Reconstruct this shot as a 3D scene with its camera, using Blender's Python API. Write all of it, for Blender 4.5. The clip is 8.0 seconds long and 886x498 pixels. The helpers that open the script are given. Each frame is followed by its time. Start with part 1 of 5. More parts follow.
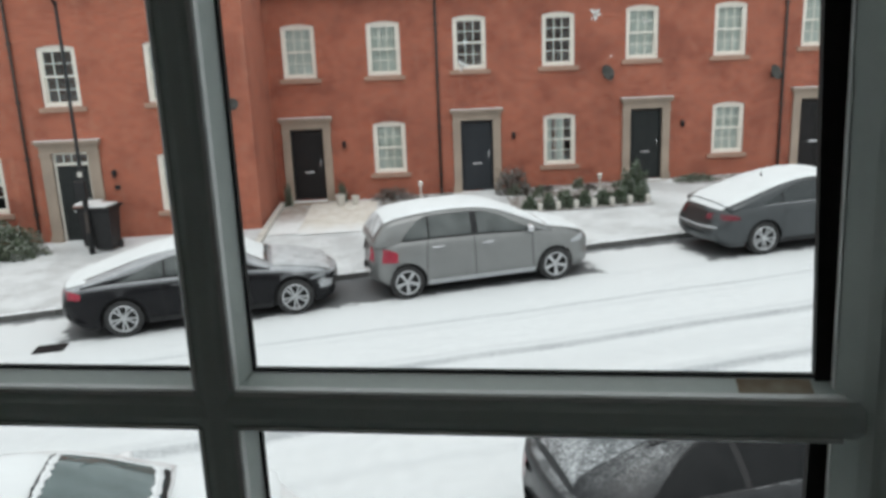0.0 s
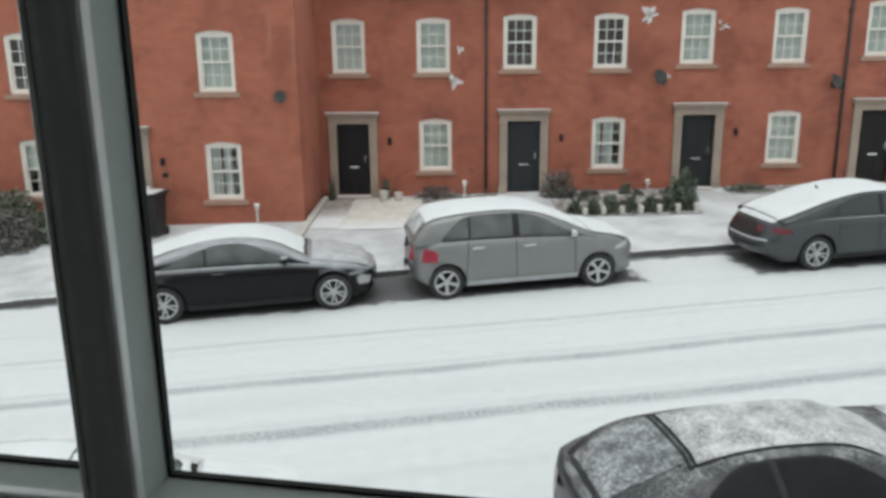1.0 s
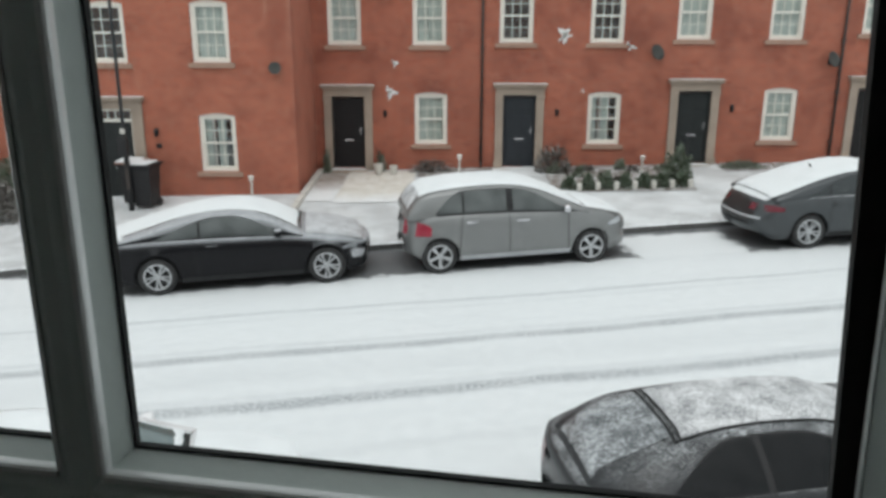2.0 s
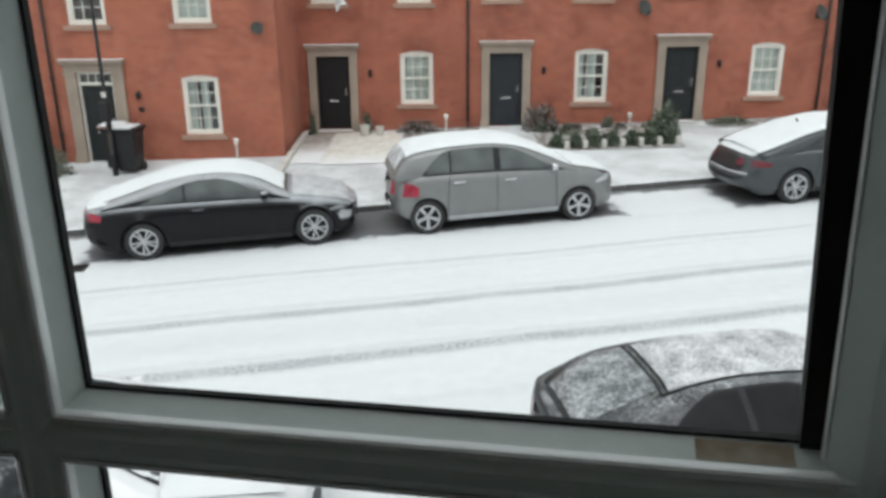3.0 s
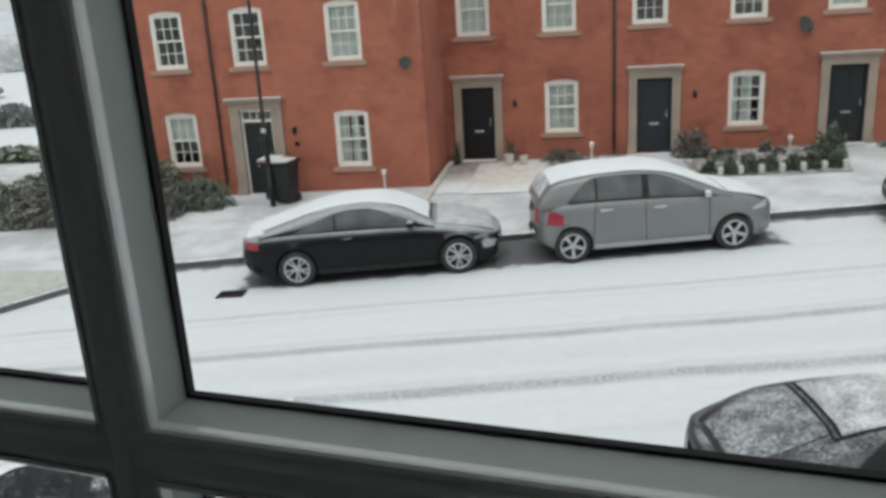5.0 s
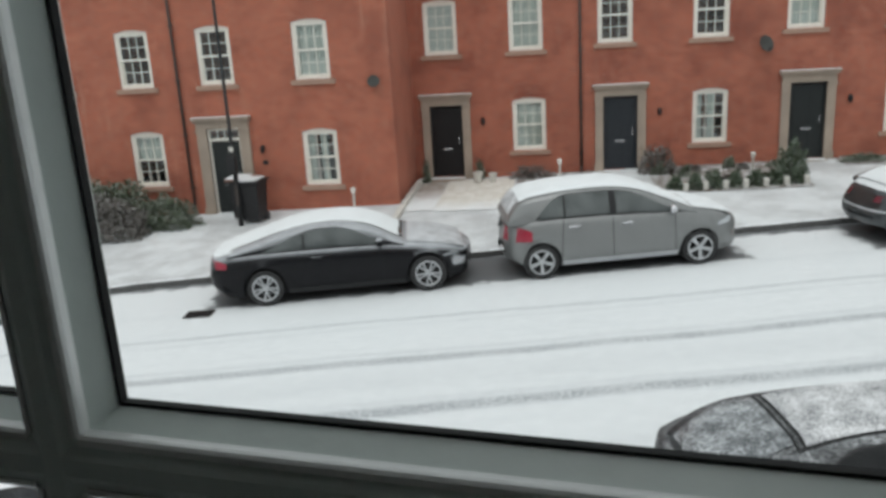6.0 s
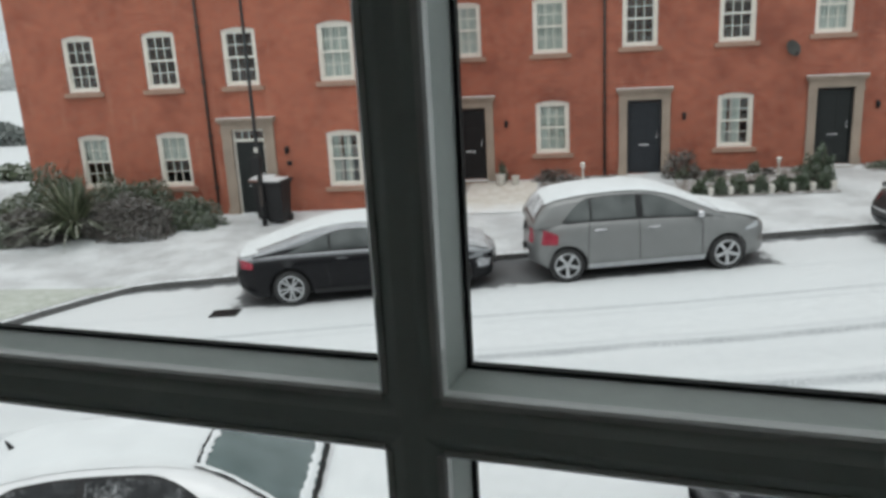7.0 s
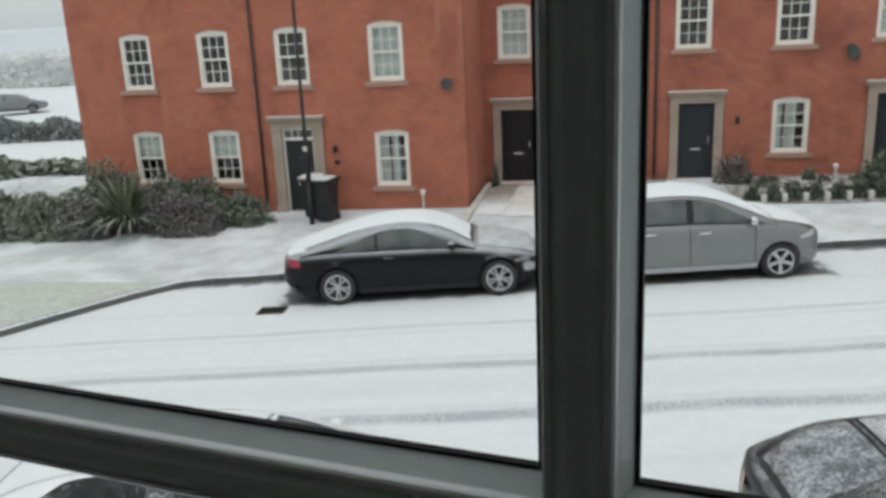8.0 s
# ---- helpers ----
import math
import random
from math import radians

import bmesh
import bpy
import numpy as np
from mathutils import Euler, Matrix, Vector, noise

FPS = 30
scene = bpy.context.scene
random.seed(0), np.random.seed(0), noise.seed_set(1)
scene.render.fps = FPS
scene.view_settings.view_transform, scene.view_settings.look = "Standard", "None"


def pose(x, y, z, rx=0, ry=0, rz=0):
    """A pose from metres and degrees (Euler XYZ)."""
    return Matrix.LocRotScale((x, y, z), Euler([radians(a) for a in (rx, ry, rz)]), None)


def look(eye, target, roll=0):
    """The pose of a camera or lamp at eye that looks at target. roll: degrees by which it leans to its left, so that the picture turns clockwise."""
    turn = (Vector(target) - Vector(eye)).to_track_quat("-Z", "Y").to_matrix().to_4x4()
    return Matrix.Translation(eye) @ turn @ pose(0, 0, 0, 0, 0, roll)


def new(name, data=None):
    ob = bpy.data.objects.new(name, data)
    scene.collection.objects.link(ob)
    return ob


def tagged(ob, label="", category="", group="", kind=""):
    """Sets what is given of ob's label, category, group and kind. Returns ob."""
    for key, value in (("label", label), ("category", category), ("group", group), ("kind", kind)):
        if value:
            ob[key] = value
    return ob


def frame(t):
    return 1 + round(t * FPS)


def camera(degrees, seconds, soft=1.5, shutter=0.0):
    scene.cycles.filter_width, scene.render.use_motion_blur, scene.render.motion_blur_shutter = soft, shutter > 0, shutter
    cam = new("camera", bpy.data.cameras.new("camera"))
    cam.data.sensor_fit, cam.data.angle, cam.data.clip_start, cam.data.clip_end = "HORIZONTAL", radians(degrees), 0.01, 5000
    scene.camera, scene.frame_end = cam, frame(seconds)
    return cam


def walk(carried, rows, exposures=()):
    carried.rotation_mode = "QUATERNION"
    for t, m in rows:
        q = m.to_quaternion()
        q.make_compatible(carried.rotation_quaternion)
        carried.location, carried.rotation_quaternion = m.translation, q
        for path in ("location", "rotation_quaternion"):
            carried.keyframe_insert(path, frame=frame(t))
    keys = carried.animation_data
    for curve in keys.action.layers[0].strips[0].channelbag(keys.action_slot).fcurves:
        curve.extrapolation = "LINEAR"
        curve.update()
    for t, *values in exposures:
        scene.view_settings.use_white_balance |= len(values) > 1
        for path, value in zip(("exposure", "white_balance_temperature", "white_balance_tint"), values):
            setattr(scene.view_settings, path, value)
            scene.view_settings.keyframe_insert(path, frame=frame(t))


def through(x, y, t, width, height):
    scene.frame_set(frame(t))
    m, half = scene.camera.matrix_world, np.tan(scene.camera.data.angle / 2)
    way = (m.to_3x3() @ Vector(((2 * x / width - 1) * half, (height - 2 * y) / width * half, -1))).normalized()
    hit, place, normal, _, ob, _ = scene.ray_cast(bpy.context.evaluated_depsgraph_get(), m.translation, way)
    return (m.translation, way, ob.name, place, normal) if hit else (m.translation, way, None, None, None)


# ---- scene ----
cam = camera(58.5, 8.0, soft=3.4)
ROWS = [
    (0.0, 0.137, -0.100, 3.543, 75.90, 2.21, -2.33),
    (0.3, 0.157, -0.035, 3.553, 76.18, 1.12, -0.73),
    (0.5, 0.158, 0.029, 3.544, 76.38, 0.89, 0.23),
    (1.0, 0.177, 0.072, 3.548, 75.84, 0.56, 1.27),
    (1.5, 0.207, 0.042, 3.580, 75.50, 0.39, 1.39),
    (1.8, 0.213, 0.041, 3.574, 75.07, 0.24, 1.27),
    (2.0, 0.211, 0.037, 3.570, 73.92, -0.10, 1.10),
    (2.2, 0.208, 0.036, 3.565, 73.26, -0.35, 0.71),
    (3.3, 0.238, 0.056, 3.540, 70.72, 0.74, 0.09),
    (3.5, 0.241, 0.059, 3.539, 70.68, 1.00, 0.28),
    (4.0, 0.230, 0.102, 3.517, 71.47, 2.18, 5.06),
    (4.5, 0.214, 0.133, 3.503, 72.72, 3.05, 9.73),
    (4.7, 0.210, 0.139, 3.495, 73.16, 3.42, 10.19),
    (5.8, 0.226, 0.164, 3.476, 74.62, 3.28, 8.28),
    (6.0, 0.232, 0.143, 3.479, 74.82, 3.31, 7.85),
    (6.5, 0.129, 0.095, 3.463, 75.14, 3.08, 8.22),
    (7.0, 0.057, 0.110, 3.470, 75.11, 2.98, 9.08),
    (7.3, 0.036, 0.160, 3.477, 75.03, 2.94, 10.11),
    (7.5, 0.024, 0.164, 3.486, 75.02, 2.86, 10.83),
    (8.0, -0.009, 0.138, 3.517, 75.21, 2.59, 12.39),
]
EXPOSURES = [(0.0, 0.48), (0.5, 0.40), (1.5, 0.32), (2.2, 0.42), (3.3, 0.56), (4.0, 0.46), (4.5, 0.24), (5.8, 0.30), (6.5, 0.20), (7.0, 0.27), (8.0, 0.24)]
walk(cam, [(t, pose(x, y, z, rx, ry, rz)) for t, x, y, z, rx, ry, rz in ROWS], EXPOSURES)
# ---- light: an overcast snowy day ----
world = bpy.data.worlds.new("overcast_sky")
scene.world = world
world.use_nodes = True
wn, wl = world.node_tree.nodes, world.node_tree.links
sky = wn.new("ShaderNodeTexSky")
sky.sky_type, sky.sun_disc = "NISHITA", False
sky.sun_elevation, sky.sun_rotation = radians(74), radians(185)
sky.air_density, sky.dust_density, sky.ozone_density = 1.0, 4.0, 1.0
grey = wn.new("ShaderNodeHueSaturation")
grey.inputs["Saturation"].default_value = 0.06
wl.new(sky.outputs[0], grey.inputs["Color"])
cloud = wn.new("ShaderNodeMix")
cloud.data_type = "RGBA"
cloud.inputs[0].default_value = 0.62
cloud.inputs[7].default_value = (4.92, 5.45, 5.52, 1)          # an even lid of snow cloud over the clear sky
wl.new(grey.outputs[0], cloud.inputs[6])
wl.new(cloud.outputs[2], wn["Background"].inputs[0])
wn["Background"].inputs[1].default_value = 0.13
sun_data = bpy.data.lights.new("sun", "SUN")
sun_data.energy, sun_data.angle, sun_data.color = 0.65, radians(50), (0.95, 0.97, 0.95)
sun = new("sun", sun_data)
sun.matrix_world = look((0, 5, 60), (2, 22, 0))
# ---- materials ----
def material(name, a, b=None, rough=0.7, metal=0.0, scale=6.0, fine=60.0, bump=0.0, far=0.02, coat=0.0, spec=0.5):
    """Two colours mixed by coarse and fine noise, with a fine relief."""
    m = bpy.data.materials.new(name)
    m.use_nodes = True
    n, l = m.node_tree.nodes, m.node_tree.links
    p = n["Principled BSDF"]
    p.inputs["Roughness"].default_value, p.inputs["Metallic"].default_value = rough, metal
    p.inputs["Coat Weight"].default_value = coat
    p.inputs["Specular IOR Level"].default_value = spec
    p.inputs["Coat Roughness"].default_value = 0.06
    where = n.new("ShaderNodeTexCoord")
    coarse, grain, both, mix = n.new("ShaderNodeTexNoise"), n.new("ShaderNodeTexNoise"), n.new("ShaderNodeMath"), n.new("ShaderNodeMix")
    coarse.inputs["Scale"].default_value, grain.inputs["Scale"].default_value = scale, fine
    coarse.inputs["Detail"].default_value, grain.inputs["Detail"].default_value = 5, 3
    for t in (coarse, grain):
        l.new(where.outputs["Object"], t.inputs["Vector"])
    both.operation = "MULTIPLY_ADD"
    both.inputs[1].default_value = 0.6
    l.new(coarse.outputs[0], both.inputs[0])
    half = n.new("ShaderNodeMath")
    half.operation, half.inputs[1].default_value = "MULTIPLY", 0.4
    l.new(grain.outputs[0], half.inputs[0])
    l.new(half.outputs[0], both.inputs[2])
    ramp = n.new("ShaderNodeMapRange")
    ramp.inputs[1].default_value, ramp.inputs[2].default_value = 0.36, 0.64
    l.new(both.outputs[0], ramp.inputs[0])
    mix.data_type = "RGBA"
    mix.inputs[6].default_value = (*a, 1)
    mix.inputs[7].default_value = (*(b or [c * 0.85 for c in a]), 1)
    l.new(ramp.outputs[0], mix.inputs[0])
    l.new(mix.outputs[2], p.inputs["Base Color"])
    if bump:
        bp = n.new("ShaderNodeBump")
        bp.inputs["Strength"].default_value, bp.inputs["Distance"].default_value = bump, far
        l.new(both.outputs[0], bp.inputs["Height"])
        l.new(bp.outputs[0], p.inputs["Normal"])
    return m


def tools(m):
    n, l = m.node_tree.nodes, m.node_tree.links
    def math_node(op, a, b=None, c=None):
        x = n.new("ShaderNodeMath")
        x.operation = op
        for i, v in enumerate((a, b, c)):
            if v is not None:
                if isinstance(v, (int, float)):
                    x.inputs[i].default_value = v
                else:
                    l.new(v, x.inputs[i])
        return x.outputs[0]
    def noise_node(vector, scale, detail=4.0, rough=0.55):
        x = n.new("ShaderNodeTexNoise")
        x.inputs["Scale"].default_value, x.inputs["Detail"].default_value, x.inputs["Roughness"].default_value = scale, detail, rough
        l.new(vector, x.inputs["Vector"])
        return x.outputs[0]
    def blend(f, a, b):
        x = n.new("ShaderNodeMix")
        x.data_type = "RGBA"
        l.new(f, x.inputs[0])
        for i, v in ((6, a), (7, b)):
            if isinstance(v, tuple):
                x.inputs[i].default_value = (*v, 1)
            else:
                l.new(v, x.inputs[i])
        return x.outputs[2]
    def ramp(v, lo, hi):
        x = n.new("ShaderNodeMapRange")
        x.interpolation_type = "SMOOTHSTEP"
        x.inputs[1].default_value, x.inputs[2].default_value = lo, hi
        l.new(v, x.inputs[0])
        return x.outputs[0]
    return n, l, math_node, noise_node, blend, ramp


def dusted(name, a, b, amount=0.5, rough=0.6, scale=9.0, upward=0.25, white=(0.80, 0.83, 0.85), coat=0.0, grit=40, soft=0.10, spec=0.5, lump=0.45):
    """A surface with snow lying on what faces up, in flecks."""
    m = material(name, a, b, rough, scale=scale, coat=coat)
    n, l, ma, no, blend, ramp = tools(m)
    p = n["Principled BSDF"]
    p.inputs["Specular IOR Level"].default_value = spec
    base = p.inputs["Base Color"].links[0].from_socket
    geo, sep, tc = n.new("ShaderNodeNewGeometry"), n.new("ShaderNodeSeparateXYZ"), n.new("ShaderNodeTexCoord")
    l.new(geo.outputs["Normal"], sep.inputs[0])
    up = ramp(sep.outputs[2], upward, upward + 0.5)
    fleck = ramp(ma("ADD", ma("MULTIPLY", no(tc.outputs["Object"], grit, 5, 0.7), 1 - lump), ma("MULTIPLY", no(tc.outputs["Object"], 5, 4), lump)), 0.67 - 0.25 * amount - soft / 2, 0.67 - 0.25 * amount + soft / 2)
    l.new(blend(ma("MULTIPLY", up, fleck), base, white), p.inputs["Base Color"])
    return m


def brick_material(name, one, two, mortar, offset=0.0, soot=0.75):
    m = material(name, one, two, 0.9)
    n, l, ma, no, blend, ramp = tools(m)
    p = n["Principled BSDF"]
    geo, sep, com = n.new("ShaderNodeNewGeometry"), n.new("ShaderNodeSeparateXYZ"), n.new("ShaderNodeCombineXYZ")
    l.new(geo.outputs["Position"], sep.inputs[0])
    l.new(ma("ADD", ma("ADD", sep.outputs[0], sep.outputs[1]), offset), com.inputs[0])
    l.new(sep.outputs[2], com.inputs[1])
    br = n.new("ShaderNodeTexBrick")
    br.inputs["Scale"].default_value = 1.0
    br.inputs["Brick Width"].default_value, br.inputs["Row Height"].default_value = 0.225, 0.075
    br.inputs["Mortar Size"].default_value, br.inputs["Mortar Smooth"].default_value = 0.006, 0.3
    br.inputs["Color1"].default_value, br.inputs["Color2"].default_value, br.inputs["Mortar"].default_value = (*one, 1), (*two, 1), (*mortar, 1)
    l.new(com.outputs[0], br.inputs["Vector"])
    stain = ramp(no(geo.outputs["Position"], 0.9, 6, 0.62), 0.40, 0.72)
    dark = n.new("ShaderNodeMix")
    dark.data_type, dark.blend_type = "RGBA", "MULTIPLY"
    l.new(ma("MULTIPLY", stain, soot), dark.inputs[0])
    l.new(br.outputs["Color"], dark.inputs[6])
    dark.inputs[7].default_value = (0.62, 0.58, 0.60, 1)
    # thin streaks where water has run down the wall
    run = n.new("ShaderNodeVectorMath")
    run.operation = "MULTIPLY"
    l.new(geo.outputs["Position"], run.inputs[0])
    run.inputs[1].default_value = (5.0, 5.0, 0.35)
    streak = ramp(no(run.outputs[0], 1.0, 5, 0.65), 0.58, 0.74)
    fade = ramp(no(geo.outputs["Position"], 4.5, 8, 0.72), 0.50, 0.70)
    bloom = blend(ma("MULTIPLY", fade, 0.38), dark.outputs[2], (0.50, 0.225, 0.15))
    l.new(blend(ma("MULTIPLY", streak, 0.34), bloom, (0.54, 0.29, 0.21)), p.inputs["Base Color"])
    bp = n.new("ShaderNodeBump")
    bp.inputs["Strength"].default_value, bp.inputs["Distance"].default_value = 0.5, 0.008
    l.new(ma("SUBTRACT", 1.0, br.outputs["Fac"]), bp.inputs["Height"])
    l.new(bp.outputs[0], p.inputs["Normal"])
    return m


def snow_ground(name, kind):
    """Trodden and driven snow: kind 'road' has wheel tracks along x and bare patches where cars kept the snow off."""
    m = material(name, (0.71, 0.735, 0.745), (0.64, 0.665, 0.675), 0.85)
    n, l, ma, no, blend, ramp = tools(m)
    p = n["Principled BSDF"]
    tc, sep = n.new("ShaderNodeTexCoord"), n.new("ShaderNodeSeparateXYZ")
    l.new(tc.outputs["Object"], sep.inputs[0])
    x, y = sep.outputs[0], sep.outputs[1]
    base = p.inputs["Base Color"].links[0].from_socket
    pos = tc.outputs["Object"]
    grain = no(pos, 38, 5, 0.7)
    wide = n.new("ShaderNodeVectorMath")
    wide.operation = "MULTIPLY"
    l.new(pos, wide.inputs[0])
    wide.inputs[1].default_value = (0.35, 3.0, 1.0)
    long_noise = no(wide.outputs[0], 1.0, 6, 0.6)
    colour = blend(ma("MULTIPLY", ramp(long_noise, 0.5, 0.75), 0.22), base, (0.52, 0.55, 0.57))
    speck = ma("MULTIPLY", ramp(no(pos, 75, 4, 0.75), 0.56, 0.74), ma("MULTIPLY_ADD", no(pos, 1.1, 4), 0.9, -0.10))
    colour = blend(speck, colour, (0.34, 0.355, 0.37))
    if kind == "road":
        bend = ma("MULTIPLY_ADD", no(pos, 0.16, 2), 0.5, ma("ADD", y, -0.25))
        wet = None
        for at, half, depth in ((-1.14, 0.06, 0.50), (-1.42, 0.05, 0.18), (-2.50, 0.06, 0.28), (-2.76, 0.11, 0.85), (-4.04, 0.07, 0.24), (-4.28, 0.13, 0.92), (-3.4, 0.3, 0.12), (-5.55, 0.10, 0.15), (0.1, 0.1, 0.12)):
            d = ma("ABSOLUTE", ma("SUBTRACT", bend, at))
            edge = ma("ADD", d, ma("MULTIPLY", ma("SUBTRACT", grain, 0.5), 0.25))
            t = ma("MULTIPLY", ma("SUBTRACT", 1.0, ramp(edge, half * 0.3, half * 1.7)), depth)
            wet = t if wet is None else ma("MAXIMUM", wet, t)
        wet = ma("MULTIPLY", ma("MULTIPLY", wet, ma("MULTIPLY_ADD", no(pos, 0.7, 5, 0.65), 1.9, 0.15)), ma("MULTIPLY_ADD", ramp(no(pos, 22, 5, 0.75), 0.42, 0.60), 0.75, 0.30))
        colour = blend(wet, colour, (0.30, 0.32, 0.34))
        # bare, wet asphalt under and beside the parked cars, their shadow painted into the same dark: middle x, half
        # length, middle y, half width
        bare = None
        for cx, hx, cy, hy in ((-4.85, 2.35, 1.10, 0.80), (-2.3, 0.8, 1.15, 0.8), (0.2, 2.25, 1.12, 0.76), (7.4, 2.7, 1.08, 0.86), (0.6, 2.2, -7.9, 0.8), (-6.2, 2.0, -7.7, 0.8), (20, 18, 1.9, 0.16), (-4, 6, 1.9, 0.14)):
            dx = ma("SUBTRACT", ma("ABSOLUTE", ma("SUBTRACT", x, cx)), hx)
            dy = ma("SUBTRACT", ma("ABSOLUTE", ma("SUBTRACT", y, cy)), hy)
            far = ma("ADD", ma("MAXIMUM", dx, dy), ma("MULTIPLY", ma("SUBTRACT", no(pos, 3.0, 6, 0.65), 0.5), 0.7))
            t = ma("SUBTRACT", 1.0, ramp(far, -0.10, 0.12))
            bare = t if bare is None else ma("MAXIMUM", bare, t)
        colour = blend(ma("MULTIPLY", bare, 0.93), colour, blend(ramp(grain, 0.4, 0.65), (0.055, 0.057, 0.06), (0.14, 0.145, 0.15)))
    elif kind == "pavement":
        colour = blend(ma("MULTIPLY", ramp(no(pos, 0.8, 6, 0.65), 0.34, 0.64), 0.82), colour, (0.42, 0.43, 0.435))
    l.new(colour, p.inputs["Base Color"])
    bp = n.new("ShaderNodeBump")
    bp.inputs["Strength"].default_value, bp.inputs["Distance"].default_value = 0.35, 0.02
    l.new(ma("ADD", grain, long_noise), bp.inputs["Height"])
    l.new(bp.outputs[0], p.inputs["Normal"])
    return m


def glass_material(name, tint, rough=0.02, through=0.97, gloss=0.04):
    """A thin pane: a gloss over what lies behind it."""
    m = bpy.data.materials.new(name)
    m.use_nodes = True
    n, l = m.node_tree.nodes, m.node_tree.links
    n.remove(n["Principled BSDF"])
    gl, tr, mix, lw = n.new("ShaderNodeBsdfGlossy"), n.new("ShaderNodeBsdfTransparent"), n.new("ShaderNodeMixShader"), n.new("ShaderNodeLayerWeight")
    steep, weak = n.new("ShaderNodeMath"), n.new("ShaderNodeMath")
    steep.operation, steep.inputs[1].default_value = "POWER", 5.0
    weak.operation, weak.inputs[1].default_value, weak.inputs[2].default_value = "MULTIPLY_ADD", 0.6, gloss
    gl.inputs["Roughness"].default_value = rough
    tr.inputs[0].default_value = (*[c * through for c in tint], 1)
    l.new(lw.outputs["Facing"], steep.inputs[0])
    l.new(steep.outputs[0], weak.inputs[0])
    l.new(weak.outputs[0], mix.inputs[0])
    l.new(tr.outputs[0], mix.inputs[1])
    l.new(gl.outputs[0], mix.inputs[2])
    l.new(mix.outputs[0], n["Material Output"].inputs[0])
    return m


BRICK = brick_material("red_brick", (0.450, 0.131, 0.075), (0.365, 0.105, 0.062), (0.39, 0.23, 0.17))
BRICK_OLD = brick_material("red_brick_weathered", (0.425, 0.122, 0.070), (0.335, 0.096, 0.058), (0.37, 0.225, 0.17), 3.1, 1.0)
STONE = material("sandstone", (0.43, 0.345, 0.275), (0.30, 0.245, 0.20), 0.9, scale=2.5, bump=0.3)
SILL = material("sandstone_sill", (0.42, 0.275, 0.205), (0.32, 0.21, 0.16), 0.9, scale=3.0, bump=0.3)
WHITE = material("white_joinery", (0.83, 0.79, 0.71), (0.77, 0.73, 0.66), 0.5)
FRAME_PAINT = material("window_paint", (0.72, 0.79, 0.76), (0.67, 0.735, 0.71), 0.26, scale=3.0, bump=0.05)
RUBBER = material("black_gasket", (0.016, 0.017, 0.017), (0.024, 0.025, 0.025), 0.7, spec=0.2)
DOOR_BLACK = material("black_door_paint", (0.010, 0.009, 0.010), (0.018, 0.016, 0.016), 0.4, spec=0.25)
DOOR_BLUE = material("slate_blue_door_paint", (0.022, 0.026, 0.031), (0.030, 0.034, 0.040), 0.4, spec=0.3)
DOOR_GREY = material("dark_grey_door_paint", (0.026, 0.030, 0.030), (0.020, 0.023, 0.023), 0.45, spec=0.25)
DISH_GREY = material("weathered_grey_mesh", (0.055, 0.055, 0.05), (0.085, 0.085, 0.08), 0.8, spec=0.2)
CHROME = material("brushed_metal", (0.75, 0.75, 0.76), (0.6, 0.6, 0.62), 0.25, 1.0)
BLACK_PLASTIC = material("black_plastic", (0.014, 0.014, 0.015), (0.022, 0.022, 0.023), 0.5, spec=0.3)
PIPE = material("black_pipe", (0.030, 0.024, 0.022), (0.05, 0.036, 0.03), 0.5)
SLATE = dusted("slate_roof", (0.09, 0.09, 0.10), (0.06, 0.06, 0.07), 1.4, 0.7)
PLASTER = material("room_plaster", (0.64, 0.65, 0.63), (0.60, 0.61, 0.59), 0.9, scale=1.0, bump=0.05)
CARPET = material("grey_carpet", (0.38, 0.37, 0.34), (0.33, 0.32, 0.30), 1.0, fine=300, bump=0.5)
CURTAIN = material("pale_net_curtain", (0.74, 0.76, 0.72), (0.60, 0.62, 0.59), 0.95, scale=8.0)
SNOW = material("fresh_snow", (0.74, 0.765, 0.775), (0.66, 0.685, 0.695), 0.85, scale=3.0, fine=90, bump=0.5, far=0.015)
SNOW_ROAD = snow_ground("snow_on_road", "road")
SNOW_PAVE = snow_ground("snow_on_pavement", "pavement")
SNOW_FIELD = snow_ground("snow_on_ground", "field")
KERB = dusted("wet_kerb_stone", (0.085, 0.085, 0.085), (0.13, 0.13, 0.125), 0.9, 0.7, upward=0.5)
WET_PAVING = dusted("wet_brown_paving", (0.20, 0.145, 0.10), (0.28, 0.22, 0.165), 0.3, 0.6, upward=0.3, grit=25, soft=0.4)
PAVING = dusted("buff_paving", (0.50, 0.45, 0.37), (0.44, 0.40, 0.33), 0.70, 0.85, upward=0.3, white=(0.78, 0.78, 0.75), grit=12, soft=0.5)
SOIL = dusted("soil_with_thin_snow", (0.085, 0.066, 0.05), (0.15, 0.12, 0.095), 0.42, 0.95, upward=0.2, grit=14, soft=0.3)
GRASS = dusted("frosted_grass", (0.30, 0.33, 0.27), (0.38, 0.40, 0.34), 0.55, 0.95, upward=0.2, grit=18, soft=0.6, white=(0.62, 0.65, 0.62))
LEAF = dusted("evergreen_leaf", (0.070, 0.098, 0.056), (0.120, 0.145, 0.088), 0.46, 0.6, upward=0.0, soft=0.5, white=(0.50, 0.53, 0.50))
LEAF_GREEN = dusted("dark_green_box_leaf", (0.045, 0.075, 0.040), (0.075, 0.105, 0.055), 0.36, 0.6, upward=0.0, soft=0.5, white=(0.45, 0.48, 0.45))
